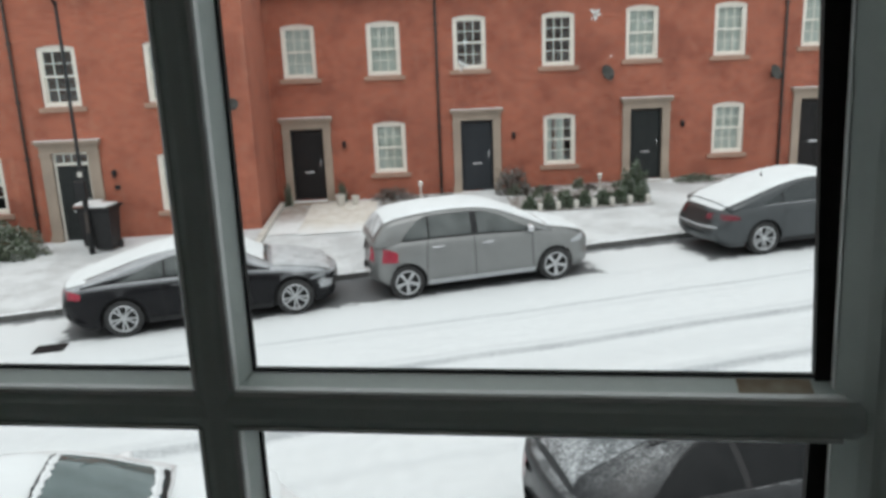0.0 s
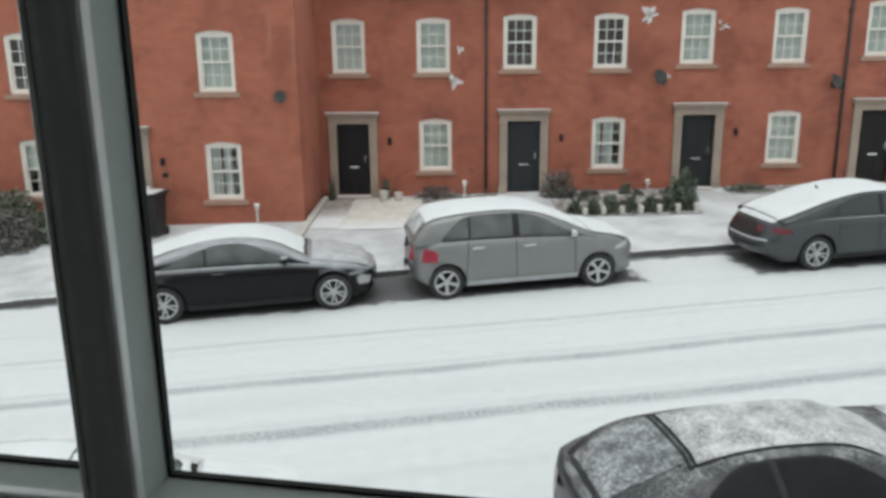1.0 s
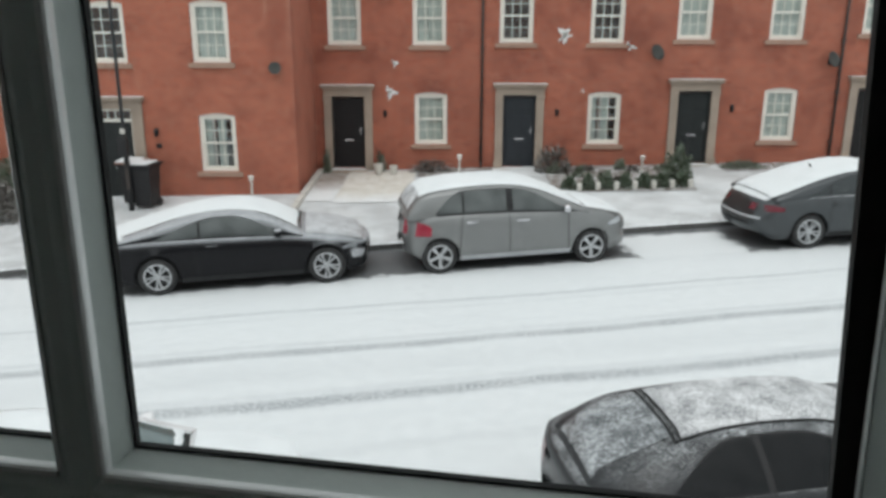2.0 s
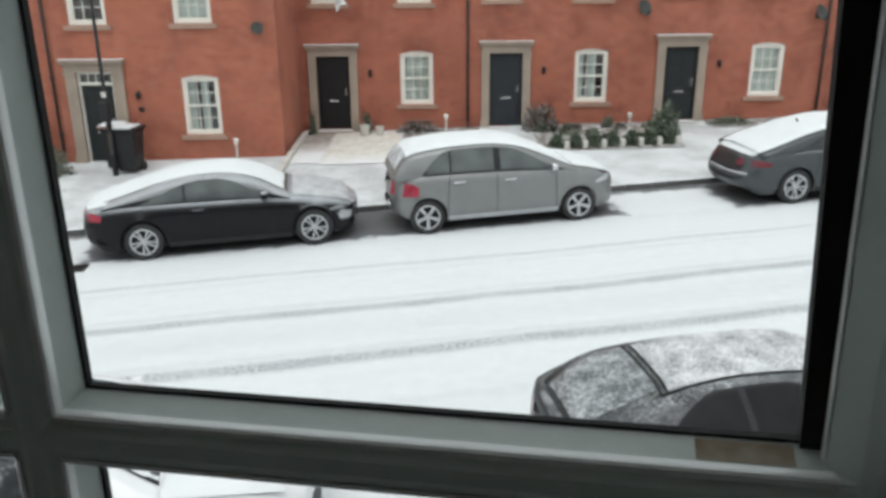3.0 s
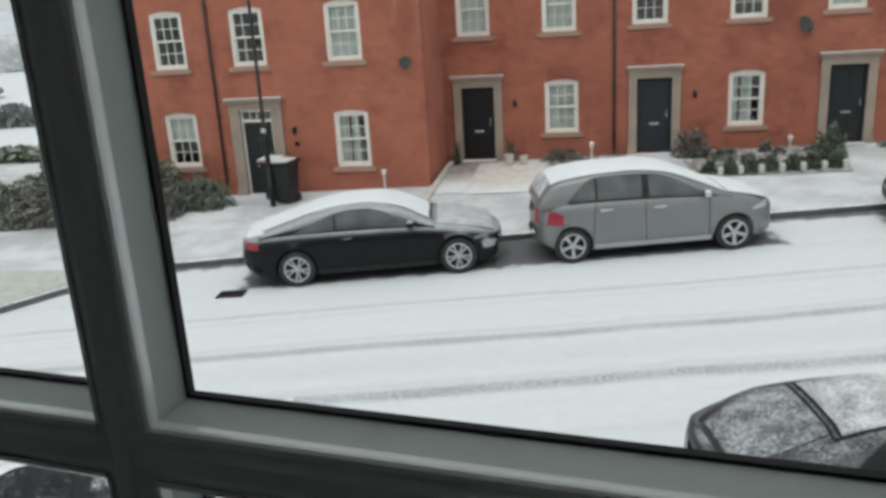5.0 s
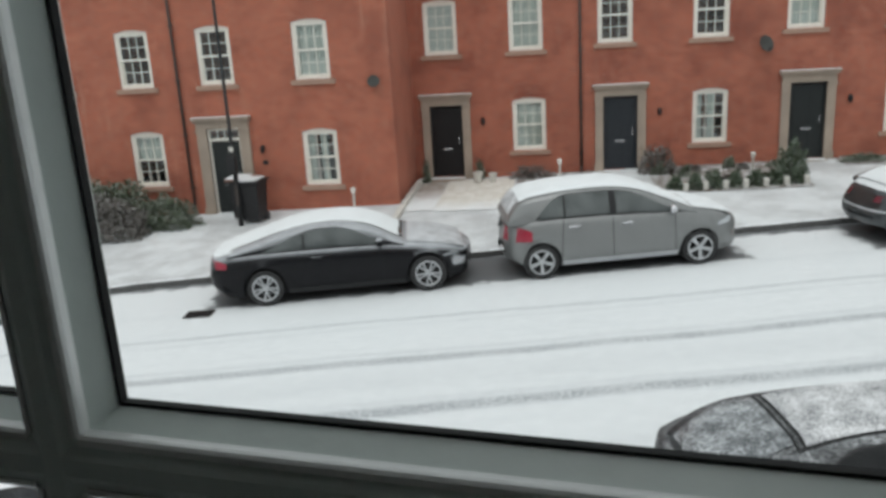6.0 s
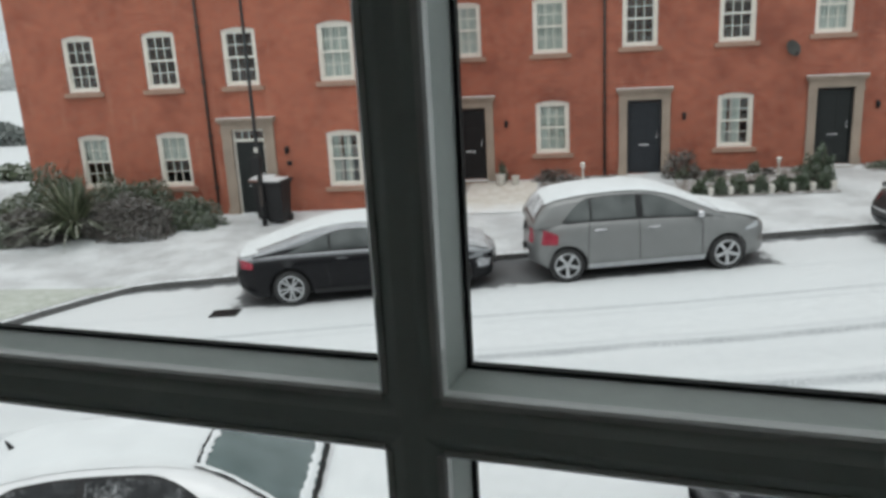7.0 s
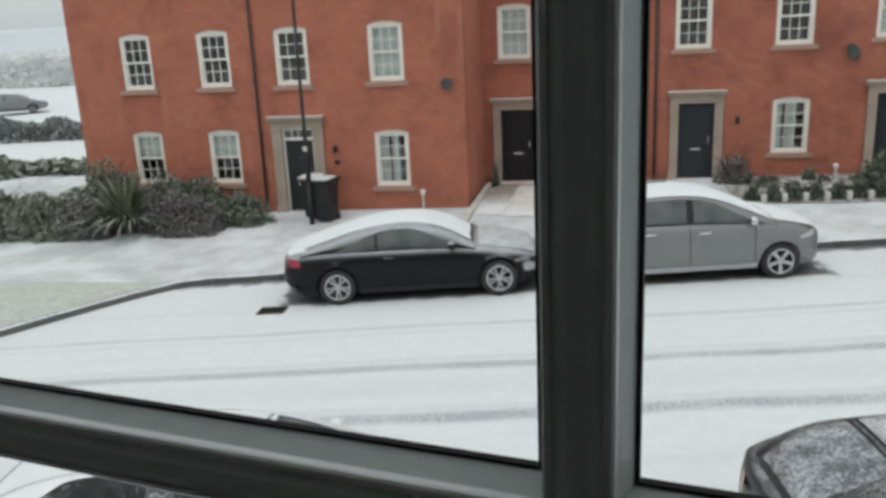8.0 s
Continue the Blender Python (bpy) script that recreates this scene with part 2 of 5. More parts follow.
LEAF_PALE = dusted("pale_variegated_leaf", (0.16, 0.185, 0.125), (0.10, 0.125, 0.08), 0.62, 0.6, upward=0.0, soft=0.5, white=(0.58, 0.60, 0.56))
LEAF_DRY = dusted("brown_twig_leaf", (0.090, 0.080, 0.070), (0.14, 0.125, 0.11), 0.50, 0.8, upward=0.0, soft=0.5, white=(0.46, 0.46, 0.45))
BLADE = dusted("long_blade_leaf", (0.13, 0.16, 0.10), (0.28, 0.29, 0.20), 0.55, 0.45, upward=0.3, soft=0.4, white=(0.66, 0.68, 0.64))
TWIG = material("twig_bark", (0.06, 0.045, 0.035), (0.09, 0.07, 0.055), 0.9)
POT = material("pale_pot", (0.62, 0.60, 0.55), (0.5, 0.48, 0.44), 0.8)
GLOBE = material("opal_globe", (0.82, 0.80, 0.74), (0.78, 0.76, 0.70), 0.4)
TYRE = material("tyre_rubber", (0.018, 0.018, 0.019), (0.03, 0.03, 0.03), 0.8)
ALLOY = material("alloy", (0.58, 0.59, 0.60), (0.48, 0.49, 0.50), 0.35, 0.75)
RED_LENS = material("red_lamp_lens", (0.34, 0.016, 0.040), (0.24, 0.012, 0.030), 0.2, coat=0.3)
CLEAR_LENS = material("clear_lamp_lens", (0.26, 0.27, 0.28), (0.16, 0.17, 0.18), 0.15, coat=0.3)
HOUSE_GLASS = glass_material("house_pane", (0.93, 0.96, 0.95), gloss=0.06)
PANE = glass_material("clear_pane", (1.0, 1.0, 1.0), through=0.99, gloss=0.01)
CAR_GLASS = material("tinted_car_glass", (0.030, 0.036, 0.038), (0.045, 0.052, 0.054), 0.08)
GREY_GLASS = material("mottled_grey_car_glass", (0.055, 0.062, 0.062), (0.13, 0.142, 0.14), 0.16, scale=2.6)
PALE_LENS = material("pale_lamp_lens", (0.55, 0.57, 0.58), (0.42, 0.44, 0.46), 0.15, coat=0.3)
TEAL_GLASS = material("wet_windscreen", (0.045, 0.075, 0.075), (0.11, 0.15, 0.15), 0.10, scale=3.5, coat=0.6)
DARK_SIDE_GLASS = material("dark_side_glass", (0.008, 0.009, 0.010), (0.014, 0.015, 0.016), 0.35, spec=0.15)
DARK_RED = material("dark_red_lens", (0.15, 0.010, 0.022), (0.09, 0.008, 0.016), 0.25, coat=0.2)
# distance haze is mixed into these pale tree and car colours
HAZE_TREE = material("haze_tinted_tree", (0.72, 0.745, 0.76), (0.67, 0.695, 0.71), 0.95, scale=0.3)
HAZE_CAR = material("haze_tinted_car_paint", (0.26, 0.27, 0.28), (0.20, 0.21, 0.22), 0.5)
WORN = material("bare_worn_paint", (0.27, 0.20, 0.135), (0.42, 0.37, 0.29), 0.8, scale=30.0)
# leaf green greyed and lightened to put distance haze into the colour
HAZE_LEAF = material("haze_tinted_hedge_leaf", (0.23, 0.25, 0.24), (0.17, 0.19, 0.18), 0.9, scale=1.5)


def vary_blades(m):
    """Some leaves are pale and dry, most dark green."""
    n, l, ma, no, blend, ramp = tools(m)
    p, geo = n["Principled BSDF"], n.new("ShaderNodeNewGeometry")
    base = p.inputs["Base Color"].links[0].from_socket
    l.new(blend(ramp(geo.outputs["Random Per Island"], 0.32, 0.42), base, (0.075, 0.095, 0.055)), p.inputs["Base Color"])


vary_blades(BLADE)
WET_FLAKE = material("wet_snowflake", (0.86, 0.88, 0.89), (0.80, 0.82, 0.83), 0.5, fine=400)


def let_light_through(m, share):
    """Part of the light that falls on the far side comes through: thin ice, and far trees paled for haze."""
    n, l = m.node_tree.nodes, m.node_tree.links
    tr, mix = n.new("ShaderNodeBsdfTranslucent"), n.new("ShaderNodeMixShader")
    tr.inputs[0].default_value = (0.98, 0.97, 0.95, 1)
    mix.inputs[0].default_value = share
    l.new(n["Principled BSDF"].outputs[0], mix.inputs[1])
    l.new(tr.outputs[0], mix.inputs[2])
    l.new(mix.outputs[0], n["Material Output"].inputs[0])


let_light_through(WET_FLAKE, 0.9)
# lifts the dark gaps between the leaves, so the trees look hazy
let_light_through(HAZE_TREE, 0.55)
# paler than the frame paint: the beads' edge highlight is in this colour
BEAD_WHITE = material("pale_spacer_bead_highlight", (0.86, 0.88, 0.87), (0.82, 0.84, 0.83), 0.22, coat=0.5)


def snow_drifts(m, near, far):
    """Snow closes over the paving from the street side, with a ragged edge."""
    n, l, ma, no, blend, ramp = tools(m)
    p, geo, sep = n["Principled BSDF"], n.new("ShaderNodeNewGeometry"), n.new("ShaderNodeSeparateXYZ")
    base = p.inputs["Base Color"].links[0].from_socket
    l.new(geo.outputs["Position"], sep.inputs[0])
    at = ma("ADD", sep.outputs[1], ma("MULTIPLY_ADD", no(geo.outputs["Position"], 2.2, 6, 0.65), 1.6, -0.8))
    l.new(blend(ramp(at, near, far), (0.72, 0.74, 0.745), base), p.inputs["Base Color"])


snow_drifts(WET_PAVING, 19.0, 20.9)
snow_drifts(PAVING, 18.2, 19.6)
# ---- building helpers ----
def finish(name, bm, mat, smooth=False):
    me = bpy.data.meshes.new(name)
    bmesh.ops.recalc_face_normals(bm, faces=bm.faces)
    bm.to_mesh(me)
    bm.free()
    me.materials.append(mat)
    if smooth:
        me.shade_smooth()
    return me


def part(name, bm, mat, parent, label="", m=None, smooth=False):
    """One mesh object under a thing or a part; bm may also be a finished mesh that several parts share."""
    ob = new(name, bm if isinstance(bm, bpy.types.Mesh) else finish(name, bm, mat, smooth))
    ob.parent = parent
    if m is not None:
        ob.matrix_basis = m
    return tagged(ob, label)


def thing(name, label, category, m=None, group="", kind=""):
    ob = tagged(new(name), label, category, group, kind)
    ob.empty_display_size = 0.1
    if m is not None:
        ob.matrix_basis = m
    return ob


def box(bm, lo, hi, bevel=0.0):
    made = bmesh.ops.create_cube(bm, size=1)["verts"]
    for v in made:
        v.co = Vector([(lo[i] + hi[i]) / 2 + v.co[i] * (hi[i] - lo[i]) for i in range(3)])
    if bevel:
        edges = list({e for v in made for e in v.link_edges})
        bmesh.ops.bevel(bm, geom=edges, offset=bevel, segments=2, affect="EDGES", profile=0.5)
    return bm


def boxes(*items, bevel=0.0):
    bm = bmesh.new()
    for lo, hi in items:
        box(bm, lo, hi, bevel)
    return bm


def lathe(profile, steps=24, axis="Z", bm=None, cap=True):
    """A turned body from (radius, height) pairs."""
    bm = bm or bmesh.new()
    rings = []
    for r, h in profile:
        ring = []
        for i in range(steps):
            a = 2 * math.pi * i / steps
            p = (r * math.cos(a), r * math.sin(a), h)
            ring.append(bm.verts.new(p if axis == "Z" else (p[0], p[2], p[1])))
        rings.append(ring)
    for a, b in zip(rings, rings[1:]):
        for i in range(steps):
            bm.faces.new((a[i], a[(i + 1) % steps], b[(i + 1) % steps], b[i]))
    for ring in (rings[0], rings[-1]) if cap else ():
        bm.faces.new(ring)
    return bm


def tube(points, r, steps=10, bm=None):
    """A round bar along points."""
    bm = bm or bmesh.new()
    rings = []
    for i, p in enumerate(points):
        p = Vector(p)
        d = (Vector(points[min(i + 1, len(points) - 1)]) - Vector(points[max(i - 1, 0)])).normalized()
        side = d.orthogonal().normalized()
        up = d.cross(side)
        rr = r[i] if isinstance(r, (list, tuple)) else r
        rings.append([bm.verts.new(p + rr * (side * math.cos(2 * math.pi * k / steps) + up * math.sin(2 * math.pi * k / steps))) for k in range(steps)])
    for a, b in zip(rings, rings[1:]):
        for k in range(steps):
            bm.faces.new((a[k], a[(k + 1) % steps], b[(k + 1) % steps], b[k]))
    bm.faces.new(rings[0])
    bm.faces.new(rings[-1])
    return bm


def sweep_bar(profile, length, along="Z"):
    """A moulded bar: profile of (across, depth) points, swept from 0 to length."""
    bm = bmesh.new()
    ends = []
    for h in (0.0, length):
        ends.append([bm.verts.new((a, d, h) if along == "Z" else (h, d, a)) for a, d in profile])
    k = len(profile)
    for i in range(k):
        bm.faces.new((ends[0][i], ends[0][(i + 1) % k], ends[1][(i + 1) % k], ends[1][i]))
    bm.faces.new(ends[0])
    bm.faces.new(ends[1])
    return bm


# ---- the room behind the window ----
WINDOW = Matrix.Translation((0, 0.5, 3.3)) @ Matrix.Rotation(radians(-9.2), 4, "Z")
LEFT, RIGHT, TOP, FOOT = -0.540, 0.436, 0.92, -0.52
BW, BH = 0.047, 0.047


def room_wall(name, lo, hi, mat=PLASTER):
    ob = new(name, finish(name, boxes((lo, hi)), mat))
    ob.matrix_basis = WINDOW
    return tagged(ob, kind="structure")


WL, WR, WT, WB = LEFT - 0.13, RIGHT + 0.16, TOP + 0.12, FOOT - 0.12
room_wall("wall_window_left", (-1.5, -0.20, -1.5), (WL, 0.035, 1.15))
room_wall("wall_window_right", (WR, -0.20, -1.5), (1.5, 0.035, 1.15))
room_wall("wall_window_over", (WL, -0.20, WT), (WR, 0.035, 1.15))
room_wall("wall_window_under", (WL, -0.20, -1.5), (WR, 0.035, WB))
room_wall("wall_left", (-1.7, -2.6, -1.5), (-1.5, 0.035, 1.15))
room_wall("wall_right", (1.5, -2.6, -1.5), (1.7, 0.035, 1.15))
room_wall("wall_back", (-1.7, -2.8, -1.5), (1.7, -2.6, 1.15))
room_wall("ceiling", (-1.7, -2.8, 1.15), (1.7, 0.035, 1.35), WHITE)
room_wall("floor", (-1.7, -2.8, -1.7), (1.7, 0.035, -1.5), CARPET)
room_wall("outer_wall", (-1.7, -2.8, -4.9), (1.7, 0.035, -1.7), BRICK_OLD)

window = tagged(thing("window_1", "painted casement window with glazing bars", "window", WINDOW), kind="structure")
# the moulding of a glazing bar: slope from the gasket, a rounded bead, a hollow, a flat face to the room
H = BW / 2
EDGE = [(0.0, 0.004), (0.0, -0.003), (0.0084, -0.0195), (0.0090, -0.0262), (0.0104, -0.0266), (0.0126, -0.0280), (0.0158, -0.0297), (0.0185, -0.0305)]
BAR = [(-H + a, d) for a, d in EDGE] + [(H - a, d) for a, d in reversed(EDGE)]
part("glazing_bar", sweep_bar(BAR, TOP - FOOT), FRAME_PAINT, window, m=Matrix.Translation((-H, 0, FOOT)))
part("glazing_bar", sweep_bar(BAR, RIGHT + 0.02 + H, "X"), FRAME_PAINT, window, m=Matrix.Translation((-H, 0.0004, -H)))
part("glazing_bar", sweep_bar(BAR, -H - LEFT + 0.02, "X"), FRAME_PAINT, window, m=Matrix.Translation((LEFT - 0.02, 0.0004, -H)))
for a, b in ((LEFT, -BW), (0.0, RIGHT)):
    for lo, hi in ((0.0, TOP), (FOOT, -BH)):
        part("pane", boxes(((a - 0.004, 0.0022, lo - 0.004), (b + 0.004, 0.0052, hi + 0.004))), PANE, window).visible_shadow = False
        bm = bmesh.new()
        g = 0.0020
        for p, q in (((a, -0.0034, lo), (a + g, 0.0019, hi)), ((b - g, -0.0034, lo), (b, 0.0019, hi)), ((a + g, -0.0034, lo), (b - g, 0.0019, lo + g)), ((a + g, -0.0034, hi - g), (b - g, 0.0019, hi))):
            box(bm, p, q)
        part("gasket", bm, RUBBER, window, "black rubber gasket")
# sash and outer frame
STILE = [(0.0025, 0.03), (0.0025, -0.0080), (0.0035, -0.0125), (0.0095, -0.0190), (0.0170, -0.0265), (0.0240, -0.0320), (0.029, -0.0338), (0.075, -0.034), (0.079, -0.040), (0.16, -0.040), (0.16, 0.03)]
LEANING = Matrix.Translation((RIGHT, 0, 0)) @ Matrix.Rotation(-0.028, 4, "Y") @ Matrix.Translation((0, 0, FOOT - 0.1))      # the old frame leans a little
part("stile", sweep_bar(STILE, TOP - FOOT + 0.2), FRAME_PAINT, window, m=LEANING)
part("stile", sweep_bar([(-a * 0.8, d) for a, d in STILE], TOP - FOOT + 0.2), FRAME_PAINT, window, m=Matrix.Translation((LEFT + 0.0020, 0, FOOT - 0.1)))
part("rail", boxes(((LEFT, -0.036, TOP), (RIGHT, 0.03, TOP + 0.12)), bevel=0.004), FRAME_PAINT, window)
part("rail", boxes(((LEFT, -0.036, FOOT - 0.12), (RIGHT, 0.03, FOOT)), bevel=0.004), FRAME_PAINT, window)
# the black strip between pane and stile widens upwards
bm = boxes(((RIGHT - 0.0085, -0.0060, 0.0), (RIGHT + 0.0023, 0.0020, TOP)))
for v in bm.verts:
    if v.co.x < RIGHT:
        v.co.x -= 0.05 * v.co.z
part("seal", box(bm, (RIGHT - 0.0085, -0.0060, FOOT), (RIGHT + 0.020, 0.0020, -0.0005)), RUBBER, window, "wide black strip between pane and stile")
# beads that hold the panes, rounded, along the inner edge of every rebate; pale to carry the edge's highlight
BEAD = [(0.0086, -0.0176), (0.0072, -0.0180), (0.0060, -0.0196), (0.0056, -0.0245), (0.0061, -0.0268), (0.0078, -0.0282), (0.0112, -0.0286)]
for s, span_ in ((1, (FOOT, -BH)), (1, (0.0, TOP)), (-1, (FOOT, -BH)), (-1, (0.0, TOP))):
    part("glazing_bead", sweep_bar([(s * (H - a), d) for a, d in BEAD], span_[1] - span_[0] + 0.014), BEAD_WHITE, window, m=Matrix.Translation((-H, 0, span_[0] - 0.007)))
for s in (1, -1):
    for a, b in ((LEFT, -BW), (0.0, RIGHT)):
        part("glazing_bead", sweep_bar([(s * (H - e), d) for e, d in BEAD], b - a + 0.014, "X"), BEAD_WHITE, window, m=Matrix.Translation((a - 0.007, 0.0002, -H)))
part("glazing_bead", sweep_bar([(0.0037, -0.0066), (0.0021, -0.0072), (0.0015, -0.0105), (0.0027, -0.0128), (0.0042, -0.0122)], TOP - FOOT), BEAD_WHITE, window, m=LEANING @ Matrix.Translation((0, 0, 0.1)))
for a, b in ((LEFT, -BW), (0.0, RIGHT)):
    for lo, hi in ((0.0, TOP), (FOOT, -BH)):
        k, t = 0.0045, 0.006
        p, q, u, v = a - k, b + k, lo - k, hi + k
        part("spacer", boxes(((p - t, 0.0056, u - t), (q + t, 0.0096, u)), ((p - t, 0.0056, v), (q + t, 0.0096, v + t)), ((p - t, 0.0056, u), (p, 0.0096, v))), BEAD_WHITE, window, "pale spacer at the edge of the pane")
part("worn_patch", sweep_bar([(H - 0.0005, -0.0056), (H - 0.0066, -0.0172), (H - 0.0072, -0.0166), (H - 0.0012, -0.0050)], 0.052, "X"), WORN, window, "brown worn patch in the paint", m=Matrix.Translation((RIGHT - 0.064, 0.0004, -H)))
part("window_sill", boxes(((WL, -0.24, WB + 0.001), (WR, -0.045, WB + 0.03)), bevel=0.006), FRAME_PAINT, window)

# ---- wet flakes clinging to the outside of the pane: across, up, size ----
def snow_clump(x, z, size, seed):
    rnd = random.Random(seed)
    ob = thing("snowflake_clump", "melting white snowflakes stuck to the outside of the pane", "snowflake", WINDOW @ Matrix.Translation((x, 0.0053, z)), "snowflakes on the pane")
    bm = bmesh.new()
    for k in range(rnd.randint(4, 6)):
        a = 2.2 * k + rnd.uniform(-0.6, 0.6)
        r = size * rnd.uniform(0.25, 0.55)
        tip = Vector((r * math.cos(a), 0.0012, r * math.sin(a)))
        mid = tip * 0.5 + Vector((rnd.uniform(-0.1, 0.1) * size, 0.0004, rnd.uniform(-0.1, 0.1) * size))
        tube([(0, 0.0010, 0), mid, tip], [size * 0.13, size * rnd.uniform(0.07, 0.14), size * 0.05], 6, bm)
    # faces towards the room are left out, so outside light brightens the flake
    bm.normal_update()
    bmesh.ops.delete(bm, geom=[f for f in bm.faces if f.normal.y < -0.05], context="FACES")
    part("flakes", bm, WET_FLAKE, ob, smooth=True)


for seed, (fx, fz, size) in enumerate(((0.1745, 0.2325, 0.0090), (0.1772, 0.2480, 0.0050), (0.2685, 0.2630, 0.0095), (0.3025, 0.2575, 0.0060), (0.2790, 0.2346, 0.0030))):
    snow_clump(fx, fz, size, 300 + seed)

# ---- ground, in a frame that follows the street: x along it, y across, sloping gently up ----
STREET = Matrix.Translation((1.2, 13.5, -0.74)) @ Matrix.Rotation(radians(10), 4, "Z") @ Matrix.Rotation(-math.atan(0.028), 4, "Y")
INTO = STREET.inverted()


def sheet(name, rows, mat, kind="structure", m=STREET, smooth=True):
    """A surface from rows of points."""
    bm = bmesh.new()
    grid = [[bm.verts.new(p) for p in row] for row in rows]
    for a, b in zip(grid, grid[1:]):
        for i in range(len(a) - 1):
            bm.faces.new((a[i], a[i + 1], b[i + 1], b[i]))
    ob = new(name, finish(name, bm, mat, smooth))
    if ob.data.polygons[0].normal.z < 0:
        ob.data.flip_normals()
    ob.matrix_basis = m
    return tagged(ob, kind=kind)


span = [-900, -300, -120, -60, -30, -15, -6, 0, 6, 15, 30, 60, 120, 300, 900]
sheet("ground", [[(x, y, -0.03 - 0.6 * max(0, min(1, (-x - 30) / 60))) for x in span] for y in span], SNOW_FIELD)
sheet("road", [[(x, y, 0.0) for x in (-60, -30, -14, -8, -4, 0, 4, 8, 14, 30, 60)] for y in (-9.0, -6, -3, 0, 2.1)], SNOW_ROAD)

KERB_LINE = [(60.0, 2.05), (30.0, 2.05), (-7.6, 2.05), (-8.96, 2.02), (-9.55, 1.90), (-10.17, 1.39), (-10.79, 0.75), (-11.35, 0.13), (-12.2, -0.85), (-13.2, -2.0), (-14.5, -3.5), (-18.0, -8.0)]
FAR_LINE = [(60.0, 30.0), (30.0, 30.0), (-7.6, 30.0), (-12.0, 30.0), (-17.0, 30.0), (-24.0, 28.0), (-28.0, 20.0), (-30.0, 14.0), (-31.0, 8.0), (-31.5, 4.0), (-32, -2.0), (-34.0, -8.0)]
rise = lambda d: 0.115 + 0.034 * min(max(d, 0.0), 6.2)
rows = []
for d in (0.0, 0.12, 0.6, 1.4, 2.4, 3.6, 5.0, 6.2, 8.0, 12.0, 20.0):
    row = []
    for (x, y), (fx, fy) in zip(KERB_LINE, FAR_LINE):
        v = Vector((fx - x, fy - y))
        f = min(d / v.length, 1.0)
        row.append((x + v.x * f, y + v.y * f, rise(d) - (0.004 if d == 0 else 0)))
    rows.append(row)
pavement = sheet("pavement", rows, SNOW_PAVE)
sheet("near_pavement", [[(x, y, 0.11) for x in (-30, -10, 0, 10, 30)] for y in (-14.0, -9.12)], SNOW_PAVE)

kerb = tagged(thing("kerb", "wet dark kerb stones edging the snowy road", "kerb", STREET), kind="structure")


def kerb_stones(line, side=1.0):
    pts = [Vector((*p, 0.0)) for p in line]
    stone = finish("kerb_stone", boxes(((0.003, -0.06, -0.08), (0.905, 0.065, 0.122)), bevel=0.012), KERB)
    for a, b in zip(pts, pts[1:]):
        d = b - a
        count = max(1, round(d.length / 0.91))
        for i in range(count):
            m = Matrix.Translation(a + d * (i / count)) @ Matrix.Rotation(math.atan2(d.y, d.x), 4, "Z") @ Matrix.Diagonal((d.length / count / 0.91, 1, 1, 1))
            part("kerb_stone", stone, KERB, kerb, m=m)


kerb_stones([(32.0, 2.05), (-7.6, 2.05)] + KERB_LINE[3:-1])
kerb_stones([(-20.0, -9.06), (16.0, -9.06)])

# the paved way to the first door of the set-back row, with its pale edging
def on_pavement(x, y, up=0.0):
    """A world point on the pavement."""
    p = INTO @ Vector((x, y, 0))
    d = p.y - 2.05
    return STREET @ Vector((p.x, p.y, rise(d) + up))


def strip(name, x0, x1, y0, y1, mat, up):
    """A sheet lying on the pavement."""
    return sheet(name, [[on_pavement(x0 + (x1 - x0) * i / 6, y0 + (y1 - y0) * j / 10, up) for i in range(7)] for j in range(11)], mat, m=Matrix.Identity(4))


strip("wet_path", -3.52, -2.80, 18.5, 21.7, WET_PAVING, 0.016)
strip("flower_bed", -0.90, 1.15, 20.9, 21.96, SOIL, 0.018)
strip("flower_bed", 2.55, 6.05, 19.0, 21.96, SOIL, 0.018)
strip("flower_bed", 7.35, 10.9, 21.0, 21.96, SOIL, 0.018)
strip("paved_path", -2.78, -0.95, 18.3, 21.7, PAVING, 0.020)
edging = thing("path_edging", "pale stone edging beside the path", "edging")
for j in range(6):
    p, q = on_pavement(-3.62 + 0.01 * j, 21.9 - 0.75 * j), on_pavement(-3.62 + 0.01 * (j + 1), 21.9 - 0.75 * (j + 1))
    part("edging_stone", boxes(((p.x - 0.07, q.y + 0.005, min(p.z, q.z) - 0.05), (p.x + 0.07, p.y - 0.005, max(p.z, q.z) + 0.10)), bevel=0.015), POT, edging)

VERGE_LINE = [(-10.05, 1.75), (-10.48, 1.88), (-11.3, 2.02), (-12.5, 2.2), (-13.6, 2.0), (-14.8, 1.0), (-16.4, -1.0)]
verge = []
for f in (0.0, 0.2, 0.5, 0.8, 1.0):
    row = []
    for (x, y), (fx, fy) in zip(KERB_LINE[4:], VERGE_LINE):
        v = Vector((fx - x, fy - y))
        d = 0.09 + (v.length - 0.09) * f
        row.append((x + v.x * d / v.length, y + v.y * d / v.length, rise(d * 0.8) + (0.012 if f in (0.0, 1.0) else 0.035)))
    verge.append(row)
sheet("verge", verge, GRASS)

# road gully
gully = thing("drain_cover", "dark iron drain grating in the snowy road", "drain cover", STREET @ Matrix.Translation((-7.26, 0.06, 0.004)) @ Matrix.Rotation(radians(-4), 4, "Z"))
